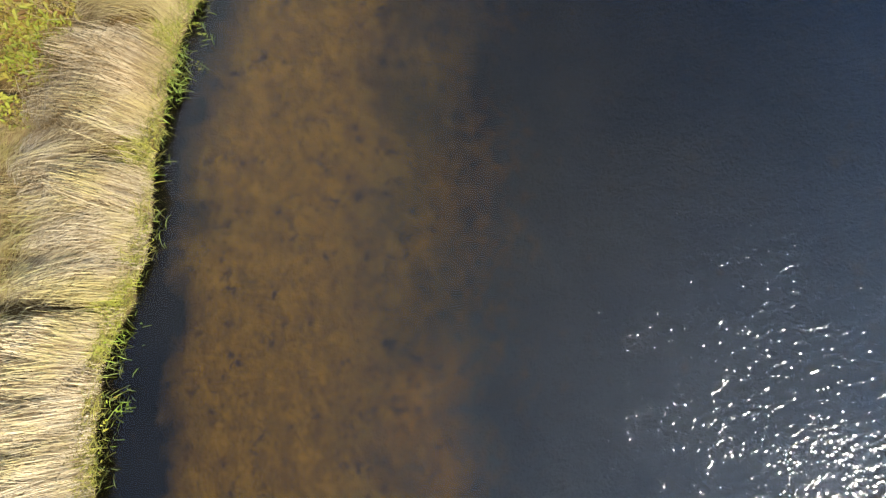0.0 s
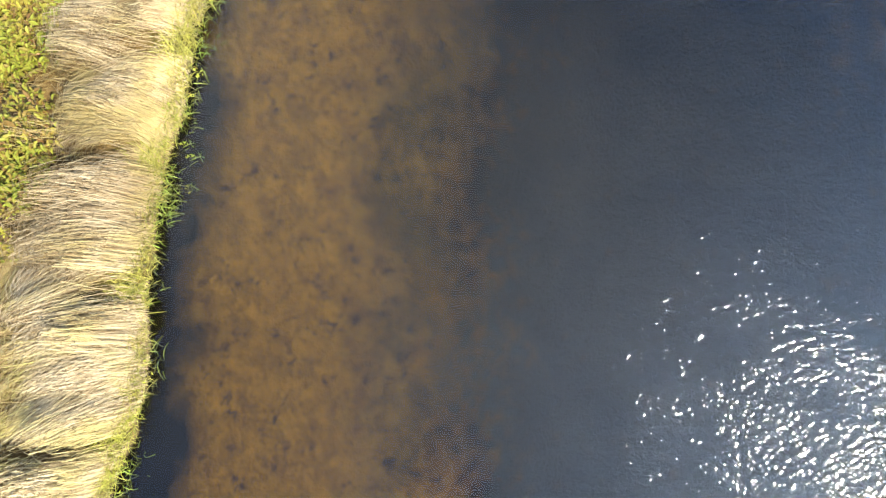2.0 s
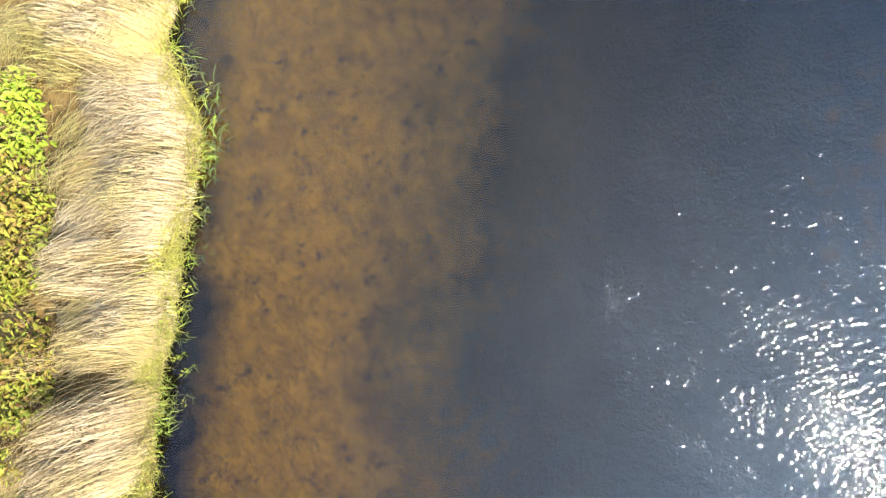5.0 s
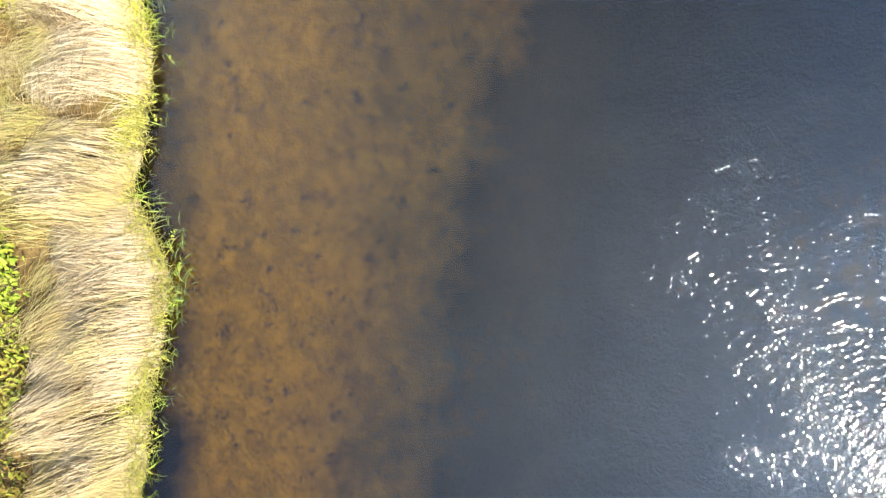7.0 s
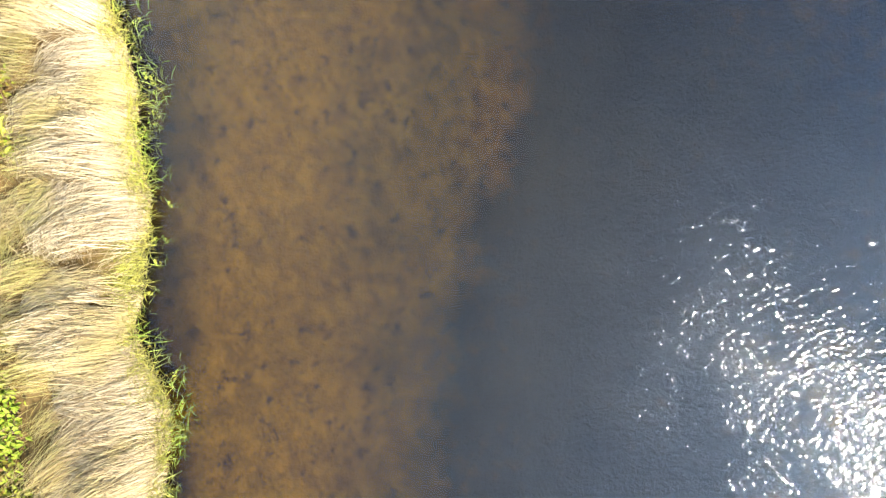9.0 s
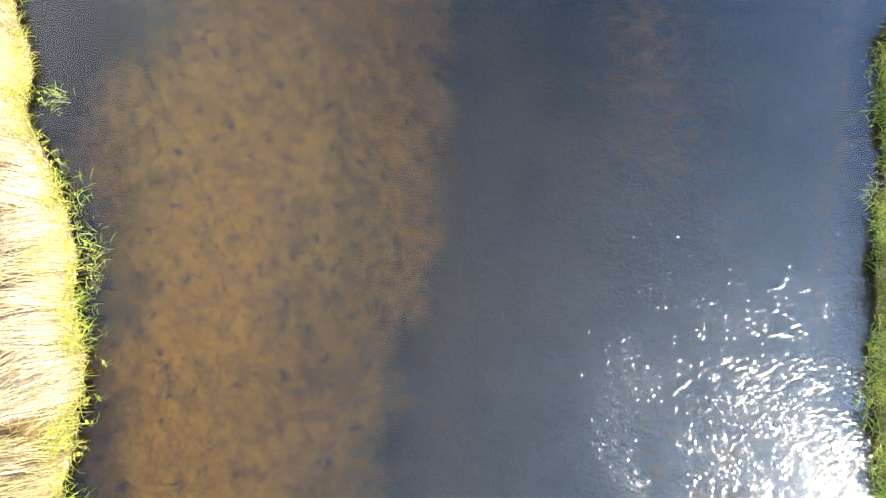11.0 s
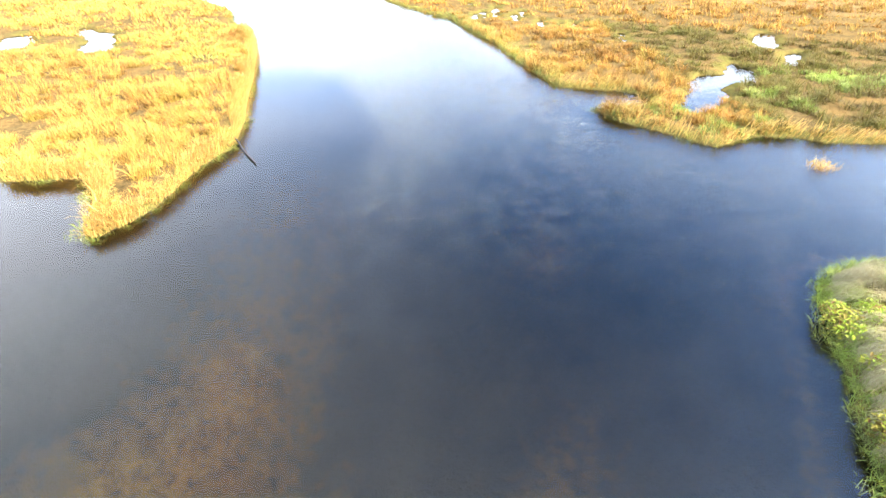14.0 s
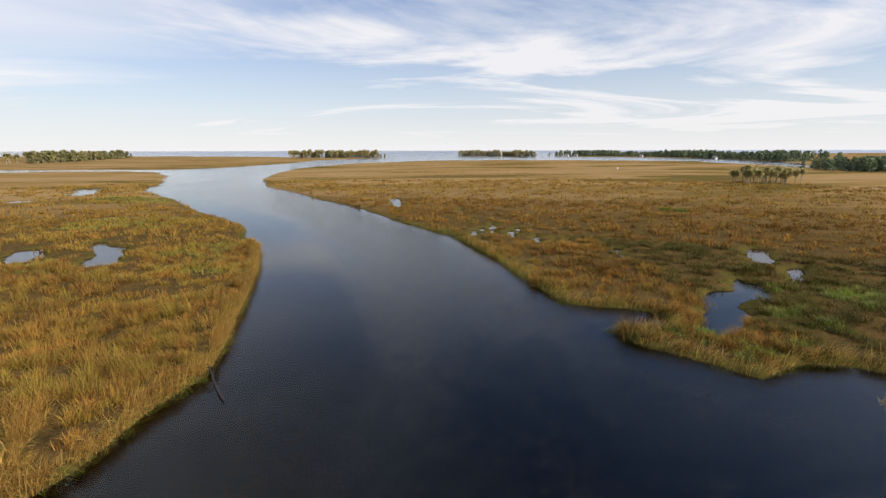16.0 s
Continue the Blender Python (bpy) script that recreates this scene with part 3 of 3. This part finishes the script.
fringe("bank_sedge", LEFT_BANK, -13, -5.5, -9, 40, 0.52, 560, SEDGE, "yellow-green sedge fringing the water's edge", 0.60, 0.1)
fringe("bank_sedge", RIGHT_BANK, 15, 31, 6, 41, 1.5, 260, REED, "bright green sedge growing out of the shallow bank", 0.62, 0.3)
fringe("bank_sedge", LEFT_MARSH, -34, -4, 43, 135, 0.4, 30, SEDGE, "yellow-green sedge along the marsh shore", 0.7, 0.5)
fringe("bank_sedge", RIGHT_MARSH, 10, 24, 70, 108, 3.2, 22, REED, "bright green sedge in a band along the marsh shore", 0.9, 0.2)
fringe("bank_sedge", RIGHT_MARSH, 3, 62, 52, 125, 0.8, 40, SEDGE, "green sedge along the marsh shore and creek", 0.8, 0.4)

# ---- marsh: tussocks of rush, thinner with distance ----
EYE_END = (9.0, 28.0)


def marsh(name, poly, x0, x1, y0, y1, near_, far_, density, blades, tall, width, segs, label, material=None, margin=0.15, wide=0.62):
    """Rush in rounded tussocks with low gaps between them; density counts the tussocks in a square metre."""
    x, y = scatter(x0, x1, y0, y1, density)
    r = np.hypot(x - EYE_END[0], y - EYE_END[1])
    keep = (r > near_) & (r < far_) & inside(poly, x, y)
    x, y = x[keep], y[keep]
    d = land_distance(x, y)
    thin = 0.9 * ripple(x, y, 0.42, 1.0) + 0.7 * ripple(x + 0.4 * y, y, 1.1, 3.0) + 0.4 * ripple(x, y, 0.16, 0.5)
    keep = (d > margin) & (thin > -1.15)
    x, y, d, thin = x[keep], y[keep], d[keep], thin[keep]
    n = len(x)
    height = tall * np.clip(0.80 + 0.34 * thin + rng.normal(0, 0.20, n), 0.3, 1.5)
    height = height * (1 - 0.35 * np.clip(2 * pool_zone(x, y), 0, 1))
    size = wide * rng.uniform(0.6, 1.35, n)
    push = 2.3 + 0.9 * ripple(x, y, 0.25, 2.0)
    i = np.repeat(np.arange(n), blades)
    m = len(i)
    low = rng.uniform(0, 1, m) < 0.22
    ang = rng.uniform(-math.pi, math.pi, m)
    rad = size[i] * np.sqrt(rng.uniform(0, 1, m)) * np.where(low, 2.0, 1.0)
    bx, by = x[i] + rad * np.cos(ang), y[i] + rad * np.sin(ang)
    dome = np.where(low, 0.42, 1.0 - 0.45 * (rad / (1.4 * size[i])) ** 2)
    lean = np.where(rng.uniform(0, 1, m) < 0.6, ang + rng.normal(0, 0.5, m), push[i] + rng.normal(0, 0.6, m))
    droop = np.stack([rng.uniform(1.05, 1.5, m), rng.uniform(-0.4, 1.1, m)], 1)
    co, f = strips(np.stack([bx, by, floor_z(bx, by, np.maximum(d[i] - rad, 0.05)) - 0.03], 1), lean, height[i] * dome * rng.uniform(0.75, 1.15, m), width * rng.uniform(0.6, 1.3, m), droop, segs)
    return stuff(name, co, f, material or MARSH, label, "marsh grass")


# Greener rush to the east, with shade over that side put into its colour.
SHADED_OLIVE = leaf_material("shaded_olive_rush", (0.19, 0.135, 0.034), (0.12, 0.120, 0.024), (0.050, 0.034, 0.012), 0.5)
for land, where in ((LEFT_MARSH, "west"), (RIGHT_MARSH, "east")):
    box = (-45, -4, 44, 120) if where == "west" else (14, 36, 52, 120)
    tone = MARSH if where == "west" else RUST
    marsh("marsh_grass", land, *box, 0, 48, 0.75, 110, 1.15, 0.034, 3, "golden-brown rush tussocks along the salt marsh shore", tone, 0.9 if where == "west" else 0.5)
    marsh("marsh_grass", land, *box, 48, 75, 0.62, 60, 1.15, 0.05, 2, "golden-brown rush tussocks on the open salt marsh", tone, 0.8 if where == "west" else 0.5)
    if where == "east":
        marsh("marsh_grass", land, 34, 80, 45, 120, 0, 48, 0.75, 110, 1.0, 0.034, 3, "olive-brown rush, shade put into its colour, on the low marsh by the creek", SHADED_OLIVE, 0.5)
        marsh("marsh_grass", land, 34, 80, 45, 120, 48, 75, 0.62, 60, 1.0, 0.05, 2, "olive-brown rush, shade put into its colour, beyond the creek", SHADED_OLIVE, 0.5)
    box = (-140, -8, 60, 240) if where == "west" else (-60, 175, 60, 240)
    marsh("marsh_grass", land, *box, 75, 130, 0.30, 30, 1.15, 0.10, 2, "brown rush in low tussocks across the marsh", tone, 0.5, 0.9)
    marsh("marsh_grass", land, *box, 130, 230, 0.085, 26, 1.1, 0.22, 1, "brown rush far out on the marsh", None, 0.5, 1.6)

for gx, gy, gw, gd in ((43.5, 71.2, 3, 1.6), (66, 129, 3, 3), (51, 67, 4, 3), (39.5, 62, 2, 2.5), (33, 57, 3, 1.5), (28, 59.5, 3, 1.6)):
    marsh("lush_grass", RIGHT_MARSH, gx - gw, gx + gw, gy - gd, gy + gd, 0, 150, 1.2, 60, 0.85, 0.05, 2, "patch of fresh green grass beside the creek", REED, 0.3)
for gx, gy, gw, gd in ((-16, 84, 5, 4), (-36, 84, 4, 3), (-21, 93, 4, 4), (-46, 118, 10, 7), (-70, 160, 14, 8)):
    marsh("lush_grass", LEFT_MARSH, gx - gw, gx + gw, gy - gd, gy + gd, 0, 250, 0.5, 40, 0.75, 0.09, 2, "patch of fresh yellow-green grass in the salt marsh", SEDGE, 0.5)


def shore_straw(name, poly, x0, x1, y0, y1, density, label):
    """The pale rim of taller dead grass on the marsh shore."""
    x, y = scatter(x0, x1, y0, y1, density)
    d = np.where(inside(poly, x, y), 1, -1) * shore_distance(poly, x, y)
    keep = (d > 0.0) & (d < 1.1 + 0.6 * ripple(x, y, 0.7, 2.0)) & (ripple(x, y, 1.5, 0.3) + 0.6 * ripple(x, y, 3.1, 0.9) > rng.uniform(-1.6, 0.3, len(x))) & (np.hypot(x - EYE_END[0], y - EYE_END[1]) < 75)
    x, y, d = x[keep], y[keep], d[keep]
    n = len(x)
    co, f = strips(np.stack([x, y, floor_z(x, y, d)], 1), -0.5 + rng.normal(0, 0.9, n), rng.uniform(0.8, 1.5, n), rng.uniform(0.02, 0.045, n),
                   np.stack([rng.uniform(1.0, 1.5, n), rng.uniform(-0.5, 1.1, n)], 1), 3)
    return stuff(name, co, f, RIM, label, "grass")


shore_straw("shore_grass", LEFT_MARSH, -18, -4, 43, 100, 200, "pale dead grass rimming the marsh point")
shore_straw("shore_grass", RIGHT_MARSH, 14, 45, 52, 100, 45, "pale dead grass rimming the marsh shore")


# ---- leafy plants on the near banks ----
def part(name, co, faces, material, parent, label=""):
    ob = new(name, mesh_of(name, co, faces, material))
    ob.parent = parent
    return tagged(ob, label)


def leaf_set(n, spread, low, high, size):
    """Folded oval leaves facing all ways: points and faces."""
    a = rng.uniform(0, 2 * math.pi, n)
    rad = spread * np.sqrt(rng.uniform(0, 1, n))
    c = np.stack([rad * np.cos(a), rad * np.sin(a), rng.uniform(low, high, n) * (1 - 0.45 * (rad / spread) ** 2)], 1)
    yaw, tip = rng.uniform(0, 2 * math.pi, n), rng.uniform(-0.4, 0.9, n)
    ln = size * rng.uniform(0.65, 1.3, n)
    u = np.stack([np.cos(yaw) * np.cos(tip), np.sin(yaw) * np.cos(tip), np.sin(tip)], 1)
    v = np.stack([-np.sin(yaw), np.cos(yaw), rng.normal(0, 0.25, n)], 1)
    w = np.array([0, 0, 1.0])
    co, faces = [], []
    for s, h in ((0, 0), (0.35, 0.23), (0.7, 0.18), (1.0, 0.0)):
        for sgn in ((0,) if h == 0 else (-1, 0, 1)):
            co.append(c + u * (ln * (s - 0.5))[:, None] + v * (ln * h * sgn)[:, None] + w * (ln * 0.12 * abs(sgn))[:, None])
    co = np.stack(co, 1)
    for i in range(n):
        k = 8 * i
        faces += [(k, k + 2, k + 1), (k, k + 3, k + 2), (k + 1, k + 2, k + 5, k + 4), (k + 2, k + 3, k + 6, k + 5), (k + 4, k + 5, k + 7), (k + 5, k + 6, k + 7)]
    return co.reshape(-1, 3), faces


def bramble(n_leaves, spread, size):
    root = new("bramble_bush")
    m = 14
    co, f = strips(np.zeros((m, 3)) + np.array([0, 0, -0.02]), rng.uniform(-math.pi, math.pi, m), spread * rng.uniform(0.8, 1.3, m), np.full(m, 0.025),
                   np.stack([rng.uniform(0.7, 1.4, m), rng.uniform(-0.3, 0.5, m)], 1), 4)
    tagged(part("stem_tangle", co, f, STEM, root, "reddish-brown bare stems"), kind="stuff")
    co, f = leaf_set(n_leaves, spread, 0.15, 0.75, size)
    tagged(part("foliage", co, f, BRAMBLE, root, "glossy yellow-green leaves"), kind="stuff")
    return tagged(root, "low bramble bush with yellow-green leaves among dry grass", "bush", "bramble bushes on the bank")


def reeds(n, spread, tall):
    root = new("reed_clump")
    b = np.concatenate([rng.normal(0, spread, (n, 2)), np.full((n, 1), -0.12)], 1)
    co, f = strips(b, rng.uniform(-math.pi, math.pi, n), tall * rng.uniform(0.5, 1.1, n), rng.uniform(0.018, 0.032, n),
                   np.stack([rng.uniform(0.8, 1.4, n), rng.uniform(-0.7, 0.6, n)], 1), 4)
    tagged(part("blade_tuft", co, f, REED, root), kind="stuff")
    co, f = leaf_set(max(6, n // 3), spread * 1.6, 0.2, 0.45, 0.08)
    tagged(part("foliage", co, f, BRAMBLE, root, "small light green leaves"), kind="stuff")
    return tagged(root, "clump of light green reeds standing in shallow water", "reeds", "reed clumps along the bank")


def spread_copies(models, spots, grow=(0.8, 1.25)):
    for i, (x, y, z) in enumerate(spots):
        ob = models[i] if i < len(models) else copy_thing(models[i % len(models)], Matrix())
        ob.matrix_basis = pose(x, y, z, 0, 0, rng.uniform(0, 360)) @ Matrix.Scale(rng.uniform(*grow), 4)


spots = []
for x0, x1, y0, y1, n in ((-12.6, -9.6, 2.8, 13.0, 84), (-12.6, -9.9, 17.6, 21.0, 18), (-12.5, -10.0, -7, -3.5, 6), (-11.6, -10.4, 8.0, 12, 8)):
    for _ in range(n):
        spots.append((rng.uniform(x0, x1), rng.uniform(y0, y1), 0.40))
for _ in range(26):
    t = rng.uniform(0, 1)
    k = rng.uniform(0, 1)
    spots.append((19.6 + 6.4 * t + k * 1.6, 22.5 + 15.5 * t - k * 0.6, 0.25))
spread_copies([bramble(120, 0.52, 0.165), bramble(95, 0.42, 0.15), bramble(150, 0.60, 0.18)], spots)

spots = []
for poly, y0, y1, n, o in ((LEFT_BANK, -8, 39, 70, 0.08), (RIGHT_BANK, 8, 39, 80, 0.15), (LEFT_MARSH, 44, 75, 60, 0.25), (RIGHT_MARSH, 53, 75, 36, 0.1)):
    segs_ = [(a, b) for a, b in zip(poly, poly[1:]) if y0 <= a[1] <= y1 and y0 <= b[1] <= y1 and -20 < a[0] < 46]
    for _ in range(n):
        a, b = segs_[rng.integers(len(segs_))]
        t = rng.uniform(0, 1)
        nx, ny = b[1] - a[1], a[0] - b[0]
        ln = math.hypot(nx, ny)
        side = rng.uniform(-0.25, o + 0.15)
        spots.append((a[0] + t * (b[0] - a[0]) + nx / ln * side * 1.0, a[1] + t * (b[1] - a[1]) + ny / ln * side, 0.0))
for x, y in ((-6.35, 19.2), (-6.2, 19.8), (-6.35, 20.3), (-6.5, 21.0), (-6.75, 21.6), (-6.9, 22.2), (-7.5, 25.2), (-7.4, 25.3)):
    spots.append((x, y, 0.0))
spread_copies([reeds(30, 0.20, 0.42), reeds(20, 0.15, 0.38), reeds(40, 0.26, 0.5)], spots)


spots = []
for _ in range(22):
    y = rng.uniform(-6, 27)
    x = np.interp(y, [p[1] for p in LEFT_BANK[:29]], [p[0] for p in LEFT_BANK[:29]]) + rng.uniform(0.25, 0.8)
    spots.append((x, y, 0.0))
sprigs = [reeds(5, 0.05, 0.34), reeds(7, 0.07, 0.30)]
for ob in sprigs:
    ob.name = "water_sprig"
    tagged(ob, "few thin green blades standing in shallow water", "reeds", "sprigs off the bank")
spread_copies(sprigs, spots)


# ---- single things ----
def tube(points, radii, sides=8):
    """A closed tube along points."""
    co, faces = [], []
    pts = [Vector(p) for p in points]
    for i, (p, r) in enumerate(zip(pts, radii)):
        ax = (pts[min(i + 1, len(pts) - 1)] - pts[max(i - 1, 0)]).normalized()
        e1 = ax.orthogonal().normalized()
        e2 = ax.cross(e1)
        for k in range(sides):
            a = 2 * math.pi * k / sides
            co.append(tuple(p + (e1 * math.cos(a) + e2 * math.sin(a)) * r))
        if i:
            for k in range(sides):
                a, b = (i - 1) * sides + k, (i - 1) * sides + (k + 1) % sides
                faces.append((a, b, b + sides, a + sides))
    faces.append(tuple(range(sides))[::-1])
    faces.append(tuple(range(len(co) - sides, len(co))))
    return co, faces


log = new("fallen_log")
log.location = (-5.2, 57.2, 0.0)
part("trunk", *tube([(0, 0, 0.32), (0.7, -1.0, 0.16), (1.3, -2.1, 0.10), (2.0, -3.2, 0.08), (2.75, -4.3, 0.12)], [0.05, 0.07, 0.075, 0.07, 0.06], 10), OLD_WOOD, log)
part("branch_stub", *tube([(0.8, -1.1, 0.18), (1.05, -1.0, 0.42)], [0.04, 0.02], 6), OLD_WOOD, log)
part("branch_stub", *tube([(1.5, -2.4, 0.12), (1.25, -2.7, 0.34)], [0.035, 0.018], 6), OLD_WOOD, log)
part("broken_end", *tube([(2.74, -4.29, 0.12), (2.86, -4.46, 0.14)], [0.062, 0.045], 10), OLD_WOOD, log)
tagged(log, "dark fallen tree trunk lying half in the water", "log")

stick = new("driftwood_stick")
stick.location = (-10.35, 15.6, 0.42)
part("shaft", *tube([(0, -0.45, 0.0), (0.02, 0, 0.05), (-0.02, 0.5, 0.16)], [0.03, 0.028, 0.02], 7), STEM, stick)
part("fork", *tube([(0, -0.42, 0.0), (0.06, -0.62, 0.05), (0.0, -0.74, 0.04)], [0.028, 0.02, 0.012], 6), STEM, stick)
tagged(stick, "dry brown forked stick lying in the bank grass", "driftwood")

tuft = reeds(150, 0.38, 0.9)
tuft.name = "grass_islet"
tuft.children[0].data.materials[0] = RIM
tuft.location = (35.3, 50.2, 0.0)
tagged(tuft, "small grass tussock standing alone in the water", "tussock")

marker = new("marker_post")
marker.location = (131, 310, 0.25)
part("post", *tube([(0, 0, -0.3), (0, 0, 2.8)], [0.16, 0.14], 8), PALE_WOOD, marker)
part("board", [(-0.5, -0.18, 1.8), (0.5, -0.18, 1.8), (0.5, -0.18, 2.7), (-0.5, -0.18, 2.7), (-0.5, -0.28, 1.8), (0.5, -0.28, 1.8), (0.5, -0.28, 2.7), (-0.5, -0.28, 2.7)],
     [(0, 1, 2, 3), (7, 6, 5, 4), (0, 4, 5, 1), (1, 5, 6, 2), (2, 6, 7, 3), (3, 7, 4, 0)], HOUSE_WALL, marker, "blank white board")
tagged(marker, "pale wooden marker post in the open marsh", "post")


# ---- trees ----
def palm(tall, fronds, wide):
    root = new("cabbage_palm")
    bend = rng.uniform(-0.5, 0.5)
    part("trunk", *tube([(0, 0, -0.3), (bend * 0.3, 0, tall * 0.4), (bend, 0.1, tall * 0.85)], [0.30, 0.24, 0.22], 7), PALM_TRUNK, root)
    n = fronds
    b = np.tile(np.array([[bend, 0.1, tall * 0.80]]), (n, 1)) + rng.normal(0, 0.35, (n, 3))
    co, f = strips(b, rng.uniform(-math.pi, math.pi, n), wide * rng.uniform(0.75, 1.15, n), np.full(n, wide * 0.36),
                   np.stack([rng.uniform(-1.3, 1.5, n), rng.uniform(-1.5, 0.4, n)], 1), 3)
    tagged(part("crown", co, f, PALM_LEAF, root), kind="stuff")
    return tagged(root, "tall cabbage palm with a bare trunk and shaggy crown", "palm tree")


def grove(models, group, spots, grow):
    made = []
    for i, (x, y) in enumerate(spots):
        ob = copy_thing(models[i % len(models)], Matrix())
        ob.matrix_basis = pose(x, y, 0.2, 0, 0, rng.uniform(0, 360)) @ Matrix.Scale(rng.uniform(*grow), 4)
        made.append(tagged(ob, group=group))
    return made


models = [palm(10, 90, 3.9), palm(11.5, 84, 3.6), palm(9, 96, 4.1)]
grove(models, "palms in the marsh", [(139 + 21 * t + rng.normal(0, 0.8), 212 + rng.normal(0, 4)) for t in np.sort(rng.uniform(0, 1, 34) ** 0.8)], (0.42, 0.68))
grove(models, "palms on the point", [(rng.uniform(-205, -60), rng.uniform(795, 845)) for _ in range(110)], (0.95, 1.25))
grove(models, "palms on the island", [(88 + 132 * t + rng.normal(0, 5), 955 - 70 * t + rng.normal(0, 8)) for t in rng.uniform(0, 1, 90)], (0.85, 1.15))
grove(models, "palms on the hammock", [(-392 - 108 * t ** 1.2 + rng.normal(0, 8) - 25 * (1 - t) * rng.uniform(0, 1), 505 + 320 * t) for t in rng.uniform(0, 1, 58)], (0.85, 1.2))
for i, (x, y) in enumerate(((139.5, 214.0), (149.0, 209.0), (163.0, 216.0))):
    models[i].matrix_basis = pose(x, y, 0.2, 0, 0, 40 * i) @ Matrix.Scale(0.5, 4)
    tagged(models[i], group="palms in the marsh")


def woods(name, line, depth_, count, low, high, label, leaf=None):
    """A far wood of pines: trunks and ragged crowns of small clumps."""
    pts = np.array(line, float)
    seg = np.hypot(*np.diff(pts, axis=0).T)
    acc = np.concatenate([[0], np.cumsum(seg)])
    s = rng.uniform(0, acc[-1], count)
    x = np.interp(s, acc, pts[:, 0]) + rng.uniform(0, depth_, count) * 0.8
    y = np.interp(s, acc, pts[:, 1]) + rng.uniform(0, depth_, count)
    h = rng.uniform(low, high, count) * (1 + 0.15 * np.sin(s / 35.0))
    co, faces, tco, tfaces = [], [], [], []
    for i in range(count):
        c, f = tube([(x[i], y[i], 0), (x[i], y[i], h[i] * 0.9)], [0.3, 0.12], 5)
        k = len(tco)
        tco += c
        tfaces += [tuple(v + k for v in q) for q in f]
    m = 60
    i = np.repeat(np.arange(count), m)
    t = rng.uniform(0.12, 1.0, len(i))
    rad = h[i] * 0.30 * np.sqrt(np.clip(1.15 - t, 0.05, 1)) * np.sqrt(rng.uniform(0, 1, len(i)))
    a = rng.uniform(0, 2 * math.pi, len(i))
    c = np.stack([x[i] + rad * np.cos(a), y[i] + rad * np.sin(a), h[i] * t], 1)
    size = h[i] * rng.uniform(0.07, 0.14, len(i))
    u = rng.normal(0, 1, (len(i), 3))
    u /= np.linalg.norm(u, axis=1)[:, None]
    v = np.cross(u, rng.normal(0, 1, (len(i), 3)))
    v /= np.linalg.norm(v, axis=1)[:, None]
    q = np.stack([c + (u * sx + v * sy) * size[:, None] for sx, sy in ((-1, -0.4), (0.2, -0.8), (1, 0.3), (-0.1, 0.9))], 1).reshape(-1, 3)
    k = len(tco)
    quads = (k + np.arange(len(i) * 4).reshape(-1, 4)).tolist()
    me = bpy.data.meshes.new(name)
    me.from_pydata(tco + q.tolist(), [], tfaces + quads)
    me.materials.append(PALM_TRUNK)
    me.materials.append(leaf or HAZED_PINE)
    me.polygons.foreach_set("material_index", np.array([0] * len(tfaces) + [1] * len(quads), dtype=np.int32))
    return tagged(new(name, me), label, "woods", kind="stuff")


woods("far_woods", [(278, 940), (300, 925), (400, 850), (425, 700), (425, 600), (395, 480)], 60, 620, 7, 11, "dark green pine woods along the far shore")
woods("near_woods", [(262, 303), (285, 284), (330, 262), (400, 240)], 30, 330, 6, 8.5, "dark green wood at the edge of the lagoon")
woods("point_thicket", [(-205, 815), (-130, 810), (-62, 815)], 25, 110, 3.5, 8, "olive thicket under the palms on the point", SCRUB)
woods("island_thicket", [(88, 962), (150, 910), (218, 885)], 20, 110, 4, 9, "olive thicket under the palms on the island", SCRUB)
woods("hammock_trees", [(-400, 515), (-418, 590), (-500, 830)], 30, 130, 8, 12, "mixed green trees behind the palms", SCRUB)


def house(x, y, turn, w, d_, h):
    root = new("beach_house")
    root.matrix_basis = pose(x, y, 0.2, 0, 0, turn)
    co = [(sx * w / 2, sy * d_ / 2, z) for z in (0, h) for sx, sy in ((-1, -1), (1, -1), (1, 1), (-1, 1))]
    part("wall", co, [(0, 1, 5, 4), (1, 2, 6, 5), (2, 3, 7, 6), (3, 0, 4, 7), (3, 2, 1, 0), (4, 5, 6, 7)], HOUSE_WALL, root)
    e = 0.4
    co = [(-w / 2 - e, -d_ / 2 - e, h), (w / 2 + e, -d_ / 2 - e, h), (w / 2 + e, d_ / 2 + e, h), (-w / 2 - e, d_ / 2 + e, h), (-w / 2 - e, 0, h + 2), (w / 2 + e, 0, h + 2)]
    part("roof", co, [(0, 1, 5, 4), (2, 3, 4, 5), (0, 4, 3), (1, 2, 5), (3, 2, 1, 0)], HOUSE_ROOF, root)
    for k in (-0.28, 0.0, 0.28):
        c = [(k * w + sx * 0.6, -d_ / 2 - 0.05 + dy, h * 0.45 + sz * 0.7) for dy in (0, -0.06) for sx, sz in ((-1, -1), (1, -1), (1, 1), (-1, 1))]
        part("window", c, [(4, 5, 6, 7), (0, 4, 7, 3), (1, 2, 6, 5), (0, 1, 5, 4), (3, 7, 6, 2)], HOUSE_GLASS, root)
    return tagged(root, "small white house at the foot of far pine woods", "house", "houses on the far shore")


house(290, 905, -35, 6, 5, 2.6)
house(303, 893, -35, 5, 4, 2.4)
house(392, 818, -50, 5, 4, 2.6)
house(407, 640, -70, 5, 4, 2.5)
